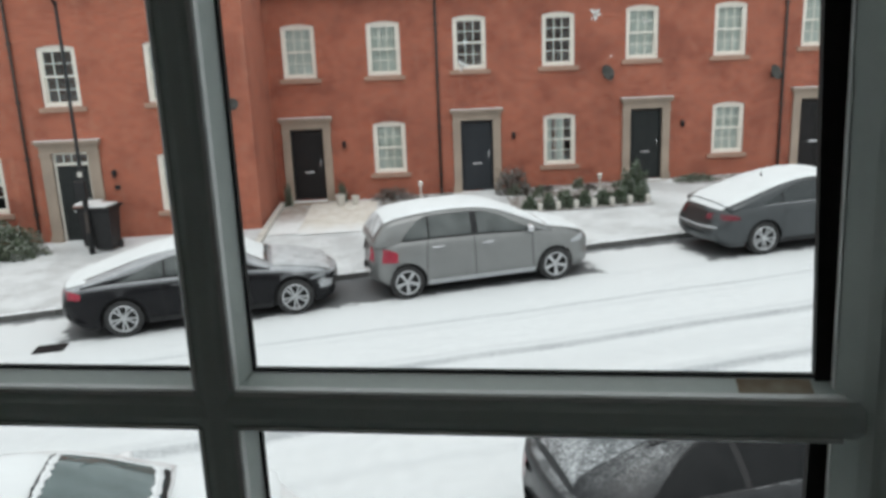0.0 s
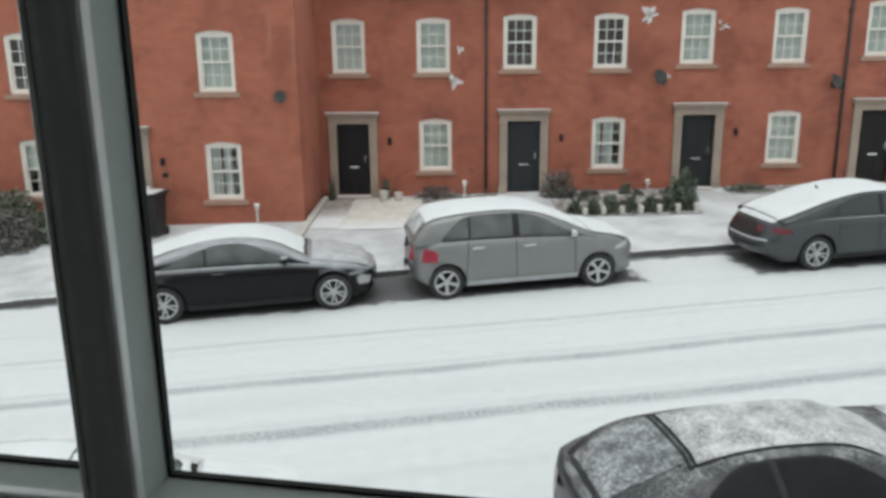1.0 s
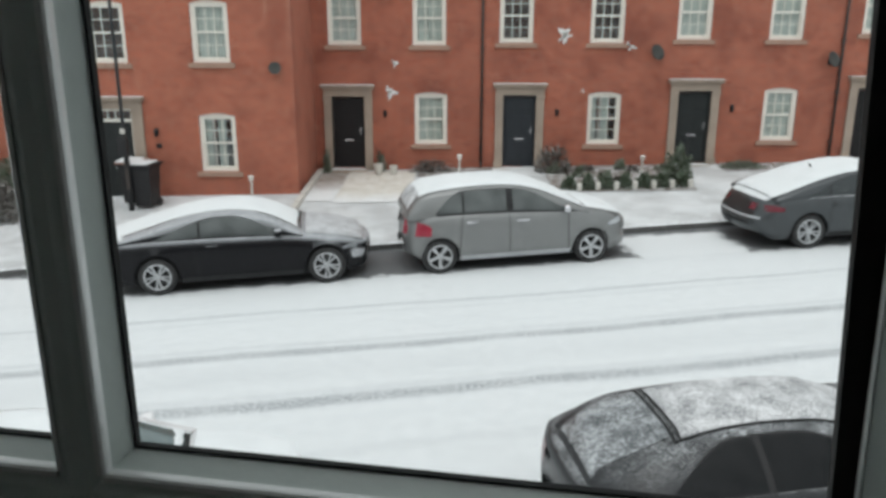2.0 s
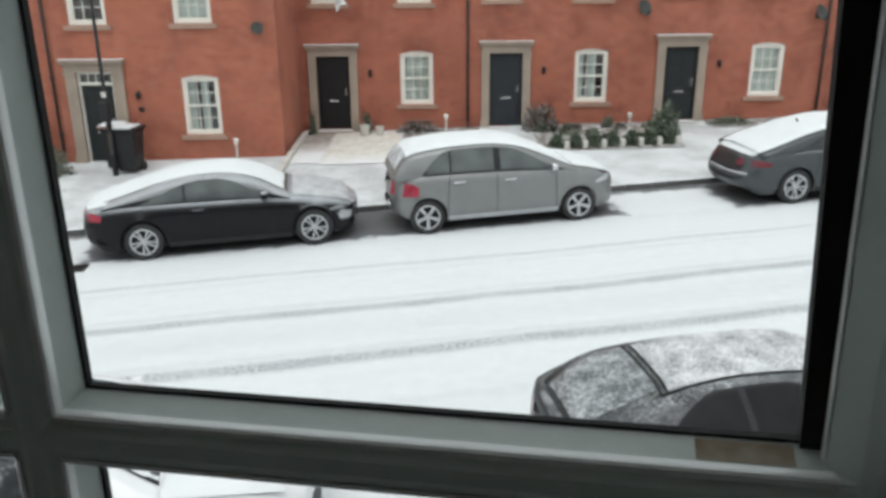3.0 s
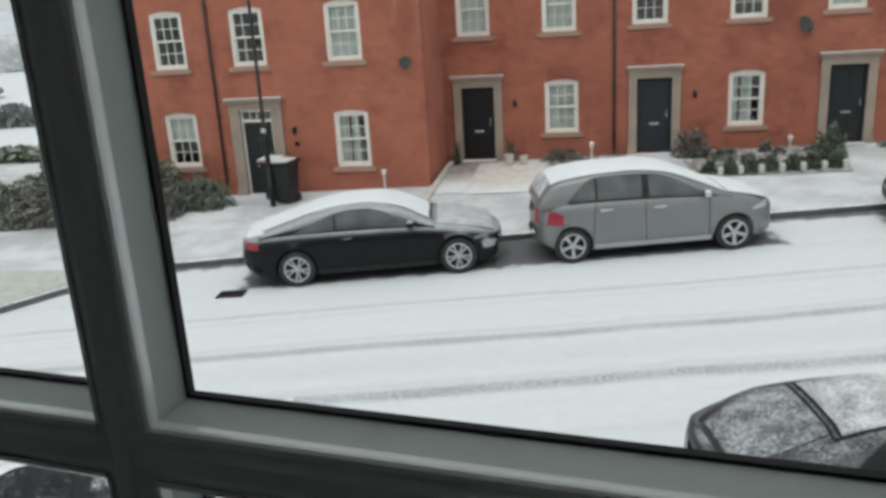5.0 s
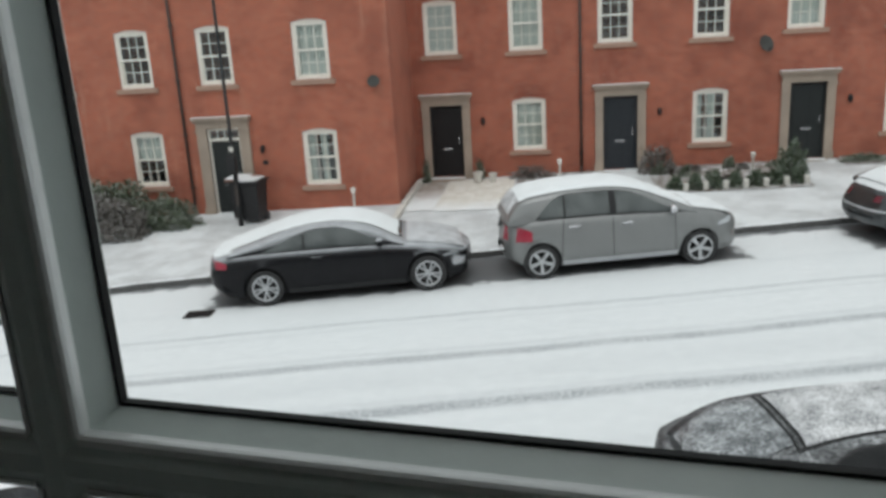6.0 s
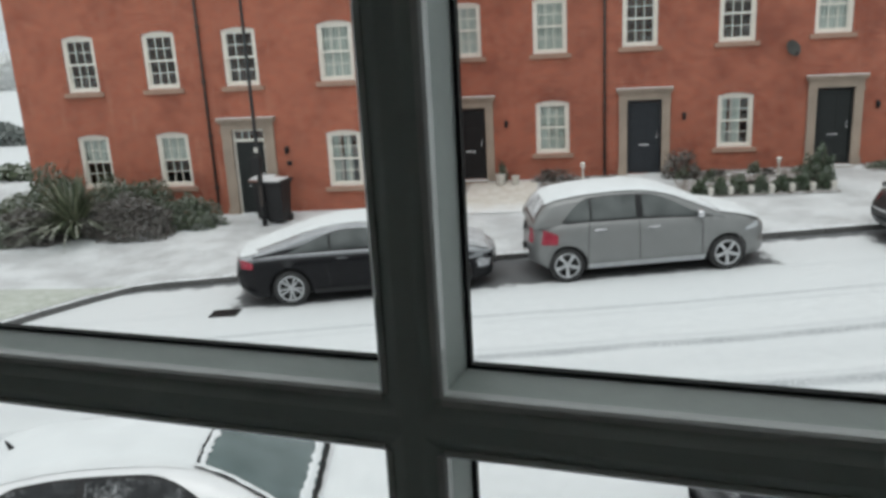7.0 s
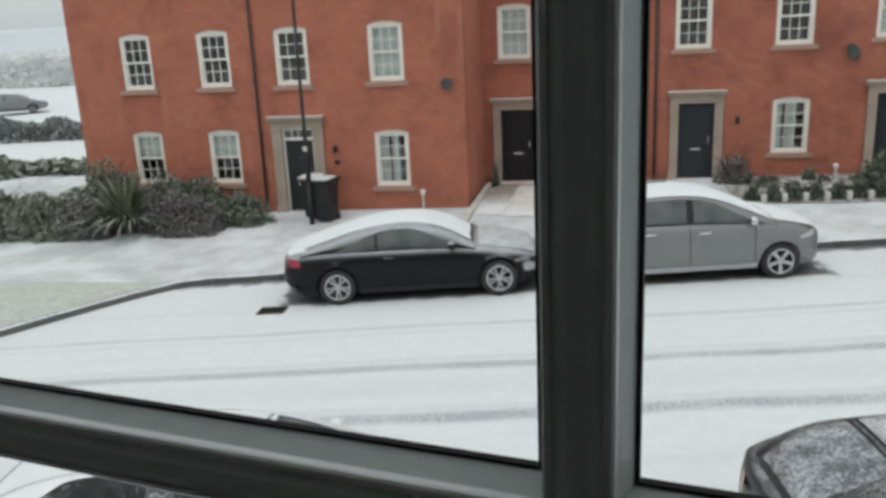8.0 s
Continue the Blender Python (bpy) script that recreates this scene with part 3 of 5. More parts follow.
part("grate_frame", boxes(((-0.24, -0.17, -0.01), (0.24, -0.14, 0.018)), ((-0.24, 0.14, -0.01), (0.24, 0.17, 0.018)), ((-0.24, -0.14, -0.01), (-0.21, 0.14, 0.018)), ((0.21, -0.14, -0.01), (0.24, 0.14, 0.018)), ((-0.21, -0.14, -0.01), (0.21, 0.14, 0.002))), BLACK_PLASTIC, gully)
for i in range(7):
    part("grate_bar", boxes(((-0.19 + 0.06 * i, -0.14, 0.002), (-0.165 + 0.06 * i, 0.14, 0.016))), BLACK_PLASTIC, gully)

# ---- houses ----
def arch(x, x0, x1, rise_):
    u = (2 * x - x0 - x1) / (x1 - x0)
    return rise_ * (1 - u * u)


def wall_mesh(name, x0, x1, z0, z1, openings, thick, mat):
    """A wall in the x-z plane, its face at y = 0 and its back at y = thick. Openings: x0, x1, z0, z1, rise of the arched head."""
    cuts = {x0, x1}
    for a, b, *_, r in openings:
        cuts |= {a + (b - a) * i / 8 for i in range(9)} if r else {a, b}
    cuts = sorted(cuts)
    bm = bmesh.new()

    def quad(*pts):
        bm.faces.new([bm.verts.new(p) for p in pts])

    for a, b in zip(cuts, cuts[1:]):
        mid = (a + b) / 2
        spans, low = [], (z0, z0)
        for o in sorted((o for o in openings if o[0] < mid < o[1]), key=lambda o: o[2]):
            ta, tb = (o[3] - o[4] + arch(v, o[0], o[1], o[4]) for v in (a, b))
            spans.append((low, (o[2], o[2])))
            low = (ta, tb)
            quad((a, 0, ta), (b, 0, tb), (b, thick, tb), (a, thick, ta))
            quad((a, 0, o[2]), (b, 0, o[2]), (b, thick, o[2]), (a, thick, o[2]))
        spans.append((low, (z1, z1)))
        for (la, lb), (ha, hb) in spans:
            for y in (0, thick):
                quad((a, y, la), (b, y, lb), (b, y, hb), (a, y, ha))
    for a, b, lo, hi, r in openings:
        for x in (a, b):
            quad((x, 0, lo), (x, thick, lo), (x, thick, hi - r), (x, 0, hi - r))
    for x in (x0, x1):
        quad((x, 0, z0), (x, thick, z0), (x, thick, z1), (x, 0, z1))
    quad((x0, 0, z1), (x1, 0, z1), (x1, thick, z1), (x0, thick, z1))
    bmesh.ops.remove_doubles(bm, verts=bm.verts, dist=1e-5)
    return finish(name, bm, mat)


def arched_frame(w, h, r, t, y0, y1):
    """A frame with an arched head: outer w by h, member width t."""
    bm = bmesh.new()
    n = 12
    outer = [(-w / 2, 0.0)] + [(-w / 2 + w * i / n, h - r + arch(i / n, 0, 1, r)) for i in range(n + 1)] + [(w / 2, 0.0)]
    wi = w - 2 * t
    inner = [(-wi / 2, t)] + [(-wi / 2 + wi * i / n, h - r - t + arch(i / n, 0, 1, r)) for i in range(n + 1)] + [(wi / 2, t)]
    k = len(outer)
    rings = [[bm.verts.new((x, y, z)) for x, z in line] for y in (y0, y1) for line in (outer, inner)]
    fo, fi, bo, bi = rings
    for i in range(k):
        j = (i + 1) % k
        for q in ((fo[i], fo[j], fi[j], fi[i]), (bo[i], bi[i], bi[j], bo[j]), (fo[i], bo[i], bo[j], fo[j]), (fi[i], fi[j], bi[j], bi[i])):
            bm.faces.new(q)
    return bm


WW, WH, WRISE = 0.90, 1.43, 0.07
SASH_W, SASH_T = WW - 0.15, 0.05


def sash_mesh(h, y):
    w, t, b = SASH_W, 0.048, 0.020
    bm = boxes(((-w / 2, y, 0), (-w / 2 + t, y + 0.04, h)), ((w / 2 - t, y, 0), (w / 2, y + 0.04, h)), ((-w / 2 + t, y, 0), (w / 2 - t, y + 0.04, t)), ((-w / 2 + t, y, h - t), (w / 2 - t, y + 0.04, h)))
    gw, gh = w - 2 * t, h - 2 * t
    for i in (1, 2):
        x = -w / 2 + t + gw * i / 3
        box(bm, (x - b / 2, y + 0.004, t), (x + b / 2, y + 0.036, h - t))
    for i in range(3):
        x = -w / 2 + t + gw * i / 3
        box(bm, (x + (b / 2 if i else 0), y + 0.006, t + gh / 2 - b / 2), (x + gw / 3 - (b / 2 if i < 2 else 0), y + 0.034, t + gh / 2 + b / 2))
    return bm


SASH_H = (WH - 0.16 - WRISE) / 2 + 0.055
FRAME_MESH = finish("window", arched_frame(WW, WH, WRISE, 0.085, 0.045, 0.15), WHITE)
SASH_TOP = finish("sash", sash_mesh(SASH_H, 0.062), WHITE)
SASH_LOW = finish("sash", sash_mesh(SASH_H, 0.105), WHITE)
PANE_W, PANE_H = (SASH_W - 0.096) / 3, (SASH_H - 0.096) / 2
PANE_MESH = finish("pane", boxes(((-PANE_W / 2, -0.002, -PANE_H / 2), (PANE_W / 2, 0.002, PANE_H / 2))), HOUSE_GLASS)
SILL_MESH = finish("sill", boxes(((-WW / 2 - 0.11, -0.055, -0.125), (WW / 2 + 0.11, 0.10, -0.003)), bevel=0.012), SILL)
HEAD_MESH = finish("head_filler", boxes(((-WW / 2 + 0.08, 0.07, WH - WRISE - 0.085), (WW / 2 - 0.08, 0.13, WH - WRISE - 0.015))), WHITE)


def drape(w, h, waves, seed):
    rnd = random.Random(seed)
    bm = bmesh.new()
    ph = rnd.uniform(0, 6)
    cols = [[bm.verts.new((-w / 2 + w * i / 40, 0.022 * math.sin(waves * 6.283 * i / 40 + ph) + 0.008 * math.sin(17.0 * i / 40), z)) for i in range(41)] for z in (0.0, h)]
    for i in range(40):
        bm.faces.new((cols[0][i], cols[0][i + 1], cols[1][i + 1], cols[1][i]))
    return bm


DRAPES = [finish("curtain", drape(0.80, 1.25, 9, 1), CURTAIN, True), finish("curtain", drape(0.80, 0.66, 7, 2), CURTAIN, True), finish("curtain", drape(0.20, 1.25, 3, 3), CURTAIN, True)]


def sash_window(house, x, z, dress):
    """A six-over-six sash window with an arched head. dress: 0 bare, 1 net curtain, 2 half curtain, 3 drawn-back curtains, 4 blind over the upper half."""
    win = part("window", FRAME_MESH, WHITE, house, "white six-over-six sash window with arched head", Matrix.Translation((x, 0, z)))
    part("sill", SILL_MESH, SILL, win, "stone sill")
    part("head_filler", HEAD_MESH, WHITE, win)
    for mesh, y, zz in ((SASH_LOW, 0.125, 0.07), (SASH_TOP, 0.082, 0.07 + SASH_H - 0.045)):
        part("sash", mesh, WHITE, win, m=Matrix.Translation((0, 0, zz)))
        for i in range(3):
            for j in range(2):
                part("pane", PANE_MESH, HOUSE_GLASS, win, m=Matrix.Translation((-SASH_W / 2 + 0.048 + PANE_W * (i + 0.5), y, zz + 0.048 + PANE_H * (j + 0.5)))).visible_shadow = False
    if dress == 1:
        part("curtain", DRAPES[0], CURTAIN, win, "pale net curtain", Matrix.Translation((0, 0.20, 0.08)))
    elif dress == 2:
        part("curtain", DRAPES[1], CURTAIN, win, "pale half-length curtain", Matrix.Translation((0, 0.20, 0.08)))
    elif dress == 4:
        part("curtain", DRAPES[1], CURTAIN, win, "pale blind drawn half down", Matrix.Translation((0, 0.20, 0.70)))
    elif dress == 3:
        for sx in (-0.29, 0.05):
            part("curtain", DRAPES[2], CURTAIN, win, "drawn-back curtain", Matrix.Translation((sx, 0.20, 0.08)))
    return win


def door_set(house, x, z, paint, w=0.90, h=1.98, pil=0.215, head=0.31, fan=0.0, label="dark panelled front door"):
    """A panelled door in a stone surround with pilasters and cornice; x is the door's middle."""
    surround = part("door_surround", boxes(
        ((-w / 2 - pil, -0.07, -0.06), (-w / 2, 0.10, h + fan)), ((w / 2, -0.07, -0.06), (w / 2 + pil, 0.10, h + fan)),
        ((-w / 2 - pil - 0.03, -0.10, -0.06), (-w / 2 - 0.001, -0.071, 0.18)), ((w / 2 + 0.001, -0.10, -0.06), (w / 2 + pil + 0.03, -0.071, 0.18)),
        ((-w / 2 - pil - 0.02, -0.095, h + fan - 0.09), (-w / 2 + 0.001, -0.071, h + fan)), ((w / 2 - 0.001, -0.095, h + fan - 0.09), (w / 2 + pil + 0.02, -0.071, h + fan)),
        ((-w / 2 - pil, -0.08, h + fan + 0.001), (w / 2 + pil, 0.10, h + fan + head - 0.13)), bevel=0.008), STONE, house, "sandstone door surround", Matrix.Translation((x, 0, z)))
    top = h + fan + head
    part("cornice", boxes(((-w / 2 - pil - 0.05, -0.14, top - 0.128), (w / 2 + pil + 0.05, 0.05, top - 0.065)), ((-w / 2 - pil - 0.075, -0.19, top - 0.064), (w / 2 + pil + 0.075, 0.05, top)), bevel=0.012), STONE, surround, "moulded stone cornice")
    part("snow", boxes(((-w / 2 - pil - 0.065, -0.175, top + 0.001), (w / 2 + pil + 0.065, 0.0, top + 0.014)), bevel=0.005), SNOW, surround, "thin line of snow")
    part("doorstep", boxes(((-w / 2 - 0.05, -0.32, -0.14), (w / 2 + 0.05, 0.12, -0.015)), bevel=0.015), STONE, surround, "stone doorstep")
    part("step_snow", boxes(((-w / 2 - 0.03, -0.30, -0.014), (w / 2 + 0.03, -0.02, -0.003)), bevel=0.004), SNOW, surround, "thin snow on the step")
    part("door_frame", boxes(((-w / 2, 0.02, 0), (-w / 2 + 0.05, 0.10, h + fan)), ((w / 2 - 0.05, 0.02, 0), (w / 2, 0.10, h + fan)), ((-w / 2 + 0.05, 0.02, h + fan - 0.05), (w / 2 - 0.05, 0.10, h + fan)), bevel=0.004), WHITE if fan else paint, surround)
    if fan:
        part("transom", boxes(((-w / 2 + 0.05, 0.015, h - 0.05), (w / 2 - 0.05, 0.10, h + 0.015))), WHITE, surround)
        for i in range(4):
            a = -w / 2 + 0.05 + (w - 0.1) * i / 4
            part("fanlight_pane", boxes(((a + 0.012, 0.06, h + 0.016), (a + (w - 0.1) / 4 - 0.012, 0.065, h + fan - 0.051))), HOUSE_GLASS, surround)
            if i:
                part("fanlight_bar", boxes(((a - 0.012, 0.045, h + 0.015), (a + 0.012, 0.08, h + fan - 0.05))), WHITE, surround)
    dw, dh = w - 0.11, h - 0.07
    leaf = part("door", boxes(((-dw / 2, 0.055, 0.01), (dw / 2, 0.10, dh)), bevel=0.003), paint, house, label, Matrix.Translation((x, 0, z)))
    for sx in (-1, 1):
        for lo, hi in ((0.15, 0.72), (0.84, 1.42), (1.52, dh - 0.12)):
            part("panel", boxes(((sx * dw / 4 - dw * 0.17, 0.040, lo), (sx * dw / 4 + dw * 0.17, 0.054, hi)), bevel=0.006), paint, leaf)
    part("letterbox", boxes(((-0.13, 0.034, 0.745), (0.13, 0.0535, 0.80)), bevel=0.004), CHROME, leaf, "chrome letterbox")
    part("handle", boxes(((dw / 2 - 0.085, 0.015, 0.92), (dw / 2 - 0.055, 0.0535, 1.12)), bevel=0.006), CHROME, leaf, "chrome handle")
    return leaf


def lantern(house, x, z):
    lamp = part("wall_lantern", boxes(((-0.04, -0.012, -0.10), (0.04, -0.001, 0.06)), ((-0.012, -0.10, 0.03), (0.012, -0.012, 0.05)), bevel=0.003), BLACK_PLASTIC, house, "black wall lantern", Matrix.Translation((x, 0, z)))
    part("lantern_cage", lathe([(0.025, -0.13), (0.04, -0.12), (0.055, 0.0), (0.065, 0.01), (0.016, 0.06), (0.008, 0.075)], 8), BLACK_PLASTIC, lamp, m=Matrix.Translation((0, -0.10, 0.0)))


def downpipe(house, x, z0, z1):
    pipe = part("downpipe", tube([(x, -0.06, z0 + 0.12), (x, -0.06, z1)], 0.036), PIPE, house, "dark cast downpipe", smooth=True)
    part("pipe_shoe", tube([(x, -0.06, z0 + 0.14), (x, -0.09, z0 + 0.06), (x, -0.16, z0)], 0.038), PIPE, pipe)
    z = z0 + 0.5
    while z < z1:
        part("bracket", boxes(((x - 0.055, -0.10, z), (x + 0.055, -0.001, z + 0.05)), bevel=0.006), PIPE, pipe)
        z += 1.35


def dish(x, y, z, turn=25, size=0.8):
    """A satellite dish on its wall bracket."""
    d = thing("satellite_dish", "small dark grey satellite dish on the brick wall", "satellite dish", Matrix.Translation((x, y, z)) @ Matrix.Scale(size, 4), "satellite dishes")
    bowl = [(0.002, 0.0), (0.10, -0.012), (0.20, -0.045), (0.27, -0.085), (0.275, -0.080), (0.20, -0.038), (0.10, -0.004), (0.002, 0.008)]
    part("bowl", lathe(bowl, 24, "Y"), DISH_GREY, d, "grey mesh bowl", Matrix.Translation((0, -0.20, 0.05)) @ Matrix.Rotation(radians(turn), 4, "Z") @ Matrix.Rotation(radians(-22), 4, "X"), True)
    part("wall_bracket", boxes(((-0.05, -0.012, -0.12), (0.05, -0.001, 0.06)), ((-0.015, -0.20, -0.03), (0.015, -0.012, 0.0)), bevel=0.003), BLACK_PLASTIC, d)
    part("feed_arm", tube([(0, -0.19, -0.12), (0.06, -0.36, -0.16), (0.10, -0.48, -0.06)], 0.011), BLACK_PLASTIC, d)
    part("receiver_head", boxes(((0.07, -0.53, -0.09), (0.13, -0.46, -0.02)), bevel=0.01), BLACK_PLASTIC, d)


def house(name, label, x0, x1, y, z0, eaves, openings, mat, depth=7.5, side=()):
    """A brick house: front wall with its openings, plain walls behind, a slate roof."""
    h = thing(name, label, "house", Matrix.Translation((0, y, 0)), "terraced houses")
    part("wall", wall_mesh("wall", x0, x1, z0 - 0.7, eaves, openings, 0.30, mat), mat, h, "red brick front wall")
    part("wall", boxes(((x0, 0.30, z0 - 0.7), (x0 + 0.22, depth, eaves))), mat, h)
    part("wall", boxes(((x1 - 0.22, 0.30, z0 - 0.7), (x1, depth, eaves))), mat, h)
    part("wall", boxes(((x0 + 0.22, depth - 0.22, z0 - 0.7), (x1 - 0.22, depth, eaves))), mat, h)
    part("inner_floor", boxes(((x0 + 0.22, 0.30, z0 - 0.1), (x1 - 0.22, depth - 0.22, z0)), ((x0 + 0.22, 0.30, z0 + 2.5), (x1 - 0.22, depth - 0.22, z0 + 2.7))), CARPET, h)
    bm = bmesh.new()
    ridge = eaves + depth * 0.42
    pts = [(-0.25, eaves - 0.08), (depth / 2, ridge), (depth + 0.25, eaves - 0.08), (depth + 0.25, eaves + 0.06), (depth / 2, ridge + 0.16), (-0.25, eaves + 0.06)]
    a, b = ([bm.verts.new((x, yy, z)) for yy, z in pts] for x in (x0, x1))
    for i in range(6):
        bm.faces.new((a[i], a[(i + 1) % 6], b[(i + 1) % 6], b[i]))
    bm.faces.new(a)
    bm.faces.new(b)
    for x in (x0 + 0.1, x1 - 0.1):
        bm.faces.new([bm.verts.new(p) for p in ((x, 0.05, eaves), (x, depth - 0.05, eaves), (x, depth / 2, ridge))])
    part("roof", bm, SLATE, h, "snow-dusted slate roof")
    return h


def win_hole(x, z):
    return (x - WW / 2, x + WW / 2, z, z + WH, WRISE)


def door_hole(x, z, w, h):
    return (x - w / 2, x + w / 2, z, z + h, 0.0)


# the set-back row: first door, ground window, two windows above, repeated and stepping up the slope
ROW = [  # x0, x1, door x, ground window x, upper window xs, door foot, ground sill, upper sill, paint, dress of the three windows
    (-3.74, 0.83, -2.82, -0.54, (-2.86, -0.575), -0.40, 0.265, 2.940, DOOR_BLACK, (1, 1, 1)),
    (0.83, 5.62, 1.89, 4.21, (1.755, 4.18), -0.35, 0.290, 3.010, DOOR_BLUE, (3, 0, 0)),
    (5.62, 10.42, 6.64, 8.975, (6.485, 8.925), -0.22, 0.415, 3.105, DOOR_GREY, (1, 1, 1)),
    (10.42, 15.20, 11.45, 13.8, (11.36, 13.8), -0.13, 0.535, 3.265, DOOR_BLACK, (1, 1, 2)),
    # unseen house, added to carry on the row and its shade
    (15.20, 20.0, 16.2, 18.6, (16.2, 18.6), 0.0, 0.655, 3.385, DOOR_BLUE, (1, 0, 1)),
]
LABELS = ["two-storey red brick terraced house with a black front door", "two-storey red brick terraced house with a slate-blue front door", "two-storey red brick terraced house with a dark grey front door",
          "two-storey red brick terraced house with a black front door", "two-storey red brick terraced house with a slate-blue front door"]
for (x0, x1, dx, gx, ups, foot, gs, us, paint, dress), text in zip(ROW, LABELS):
    holes = [door_hole(dx, foot, 0.90, 1.98), win_hole(gx, gs)] + [win_hole(u, us) for u in ups]
    h = house("terraced_house", text, x0, x1, 22.0, foot, us + 2.25, holes, BRICK_OLD)
    door_set(h, dx, foot, paint)
    sash_window(h, gx, gs, dress[0])
    for u, d in zip(ups, dress[1:]):
        sash_window(h, u, us, d)
    lantern(h, dx + 1.02, foot + 1.55)
    if paint is DOOR_BLUE or x0 == 10.42:
        downpipe(h, x0 + 0.02, foot, us + 2.1)

# the forward block at the corner
LEFT_Y = 19.3
h = house("corner_house", "red brick corner house with a dark door and stone surround", -9.20, -3.74, LEFT_Y, -0.72, 5.75, [door_hole(-8.16, -0.72, 0.86, 2.22)] + [win_hole(x, z) for x, z in ((-5.66, -0.025), (-8.145, 2.585), (-5.675, 2.605))], BRICK, 10.0)
door_set(h, -8.16, -0.72, DOOR_GREY, 0.86, 1.96, 0.27, 0.30, 0.26)
for x, z, d in ((-5.66, -0.025, 3), (-8.145, 2.585, 0), (-5.675, 2.605, 1)):
    sash_window(h, x, z, d)
lantern(h, -7.15, 0.98)
part("wall_plaque", boxes(((-7.20, -0.02, 0.55), (-7.06, -0.001, 0.66)), bevel=0.004), BLACK_PLASTIC, h, "small dark wall plaque")
h = house("corner_house", "red brick end house half hidden by frosted shrubs", -14.45, -9.20, LEFT_Y, -0.80, 5.75, [win_hole(x, z) for x, z in ((-12.50, 0.065), (-10.26, 0.065), (-12.51, 2.595), (-10.285, 2.595))], BRICK, 10.0)
for x, z, d in ((-12.50, 0.065, 4), (-10.26, 0.065, 4), (-12.51, 2.595, 0), (-10.285, 2.595, 0)):
    sash_window(h, x, z, d)
downpipe(h, -9.16, -0.5, 5.6)
dish(-4.15, LEFT_Y, 2.45, 10, 0.55)
dish(5.48, 22.0, 2.72, 30)
dish(10.15, 22.0, 2.55, 30)
# ---- cars ----
def curve(points, x):
    """Smooth interpolation through (x, z) points."""
    if x <= points[0][0]:
        return points[0][1]
    for i, ((xa, za), (xb, zb)) in enumerate(zip(points, points[1:])):
        if x <= xb:
            p = points[max(i - 1, 0)]
            q = points[min(i + 2, len(points) - 1)]
            ma = (zb - p[1]) / max(xb - p[0], 1e-6)
            mb = (q[1] - za) / max(q[0] - xa, 1e-6)
            d = xb - xa
            t = (x - xa) / d
            return (2 * t ** 3 - 3 * t * t + 1) * za + (t ** 3 - 2 * t * t + t) * d * ma + (3 * t * t - 2 * t ** 3) * zb + (t ** 3 - t * t) * d * mb
    return points[-1][1]


def grid_bm(fn, ua, ub, na, va, vb, nb, bm=None):
    bm = bm or bmesh.new()
    g = [[bm.verts.new(fn(ua + (ub - ua) * i / na, va + (vb - va) * j / nb)) for j in range(nb + 1)] for i in range(na + 1)]
    for i in range(na):
        for j in range(nb):
            bm.faces.new((g[i][j], g[i + 1][j], g[i + 1][j + 1], g[i][j + 1]))
    return bm


def wheel_meshes(r, width, spokes, rim_mat, double=False):
    o, w = r, width / 2
    tyre = lathe([(r * 0.68, -w), (r * 0.90, -w * 1.02), (r * 0.975, -w * 0.86), (o, -w * 0.55), (o, w * 0.55), (r * 0.975, w * 0.86), (r * 0.90, w * 1.02), (r * 0.68, w), (r * 0.66, 0), (r * 0.68, -w)], 32, "Y", cap=False)
    rim = lathe([(r * 0.70, -w * 1.0), (r * 0.715, -w * 1.03), (r * 0.66, -w * 1.03), (r * 0.64, -w * 0.80), (r * 0.62, -w * 0.4), (r * 0.05, -w * 0.35), (r * 0.01, -w * 0.34)], 32, "Y", cap=False)
    star = bmesh.new()
    thin = 0.34 if double else 0.72
    turns = [2 * math.pi * k / spokes + 0.3 + e for k in range(spokes) for e in ((-0.21, 0.21) if double else (0.0,))]
    for a in turns:
        q = Matrix.Rotation(a, 4, "Y")
        pts = [(r * 0.08, -w * 0.86, 0.10 * r * thin), (r * 0.66, -w * 0.95, 0.13 * r * thin), (r * 0.66, -w * 0.95, -0.13 * r * thin), (r * 0.08, -w * 0.86, -0.10 * r * thin)]
        front = [star.verts.new(q @ Vector(p)) for p in pts]
        back = [star.verts.new(q @ Vector((p[0], p[1] + w * 0.35, p[2]))) for p in pts]
        star.faces.new(front)
        star.faces.new(back[::-1])
        for i in range(4):
            star.faces.new((front[i], front[(i + 1) % 4], back[(i + 1) % 4], back[i]))
    lathe([(r * 0.615, -w * 0.80), (r * 0.63, -w * 1.04), (r * 0.70, -w * 1.05), (r * 0.715, -w * 1.0)], 32, "Y", star, cap=False)
    lathe([(r * 0.14, -w * 0.93), (r * 0.15, -w * 0.70), (r * 0.15, -w * 0.4)], 16, "Y", star)
    return finish("tyre", tyre, TYRE, True), finish("rim", rim, BLACK_PLASTIC, True), finish("spokes", star, rim_mat)


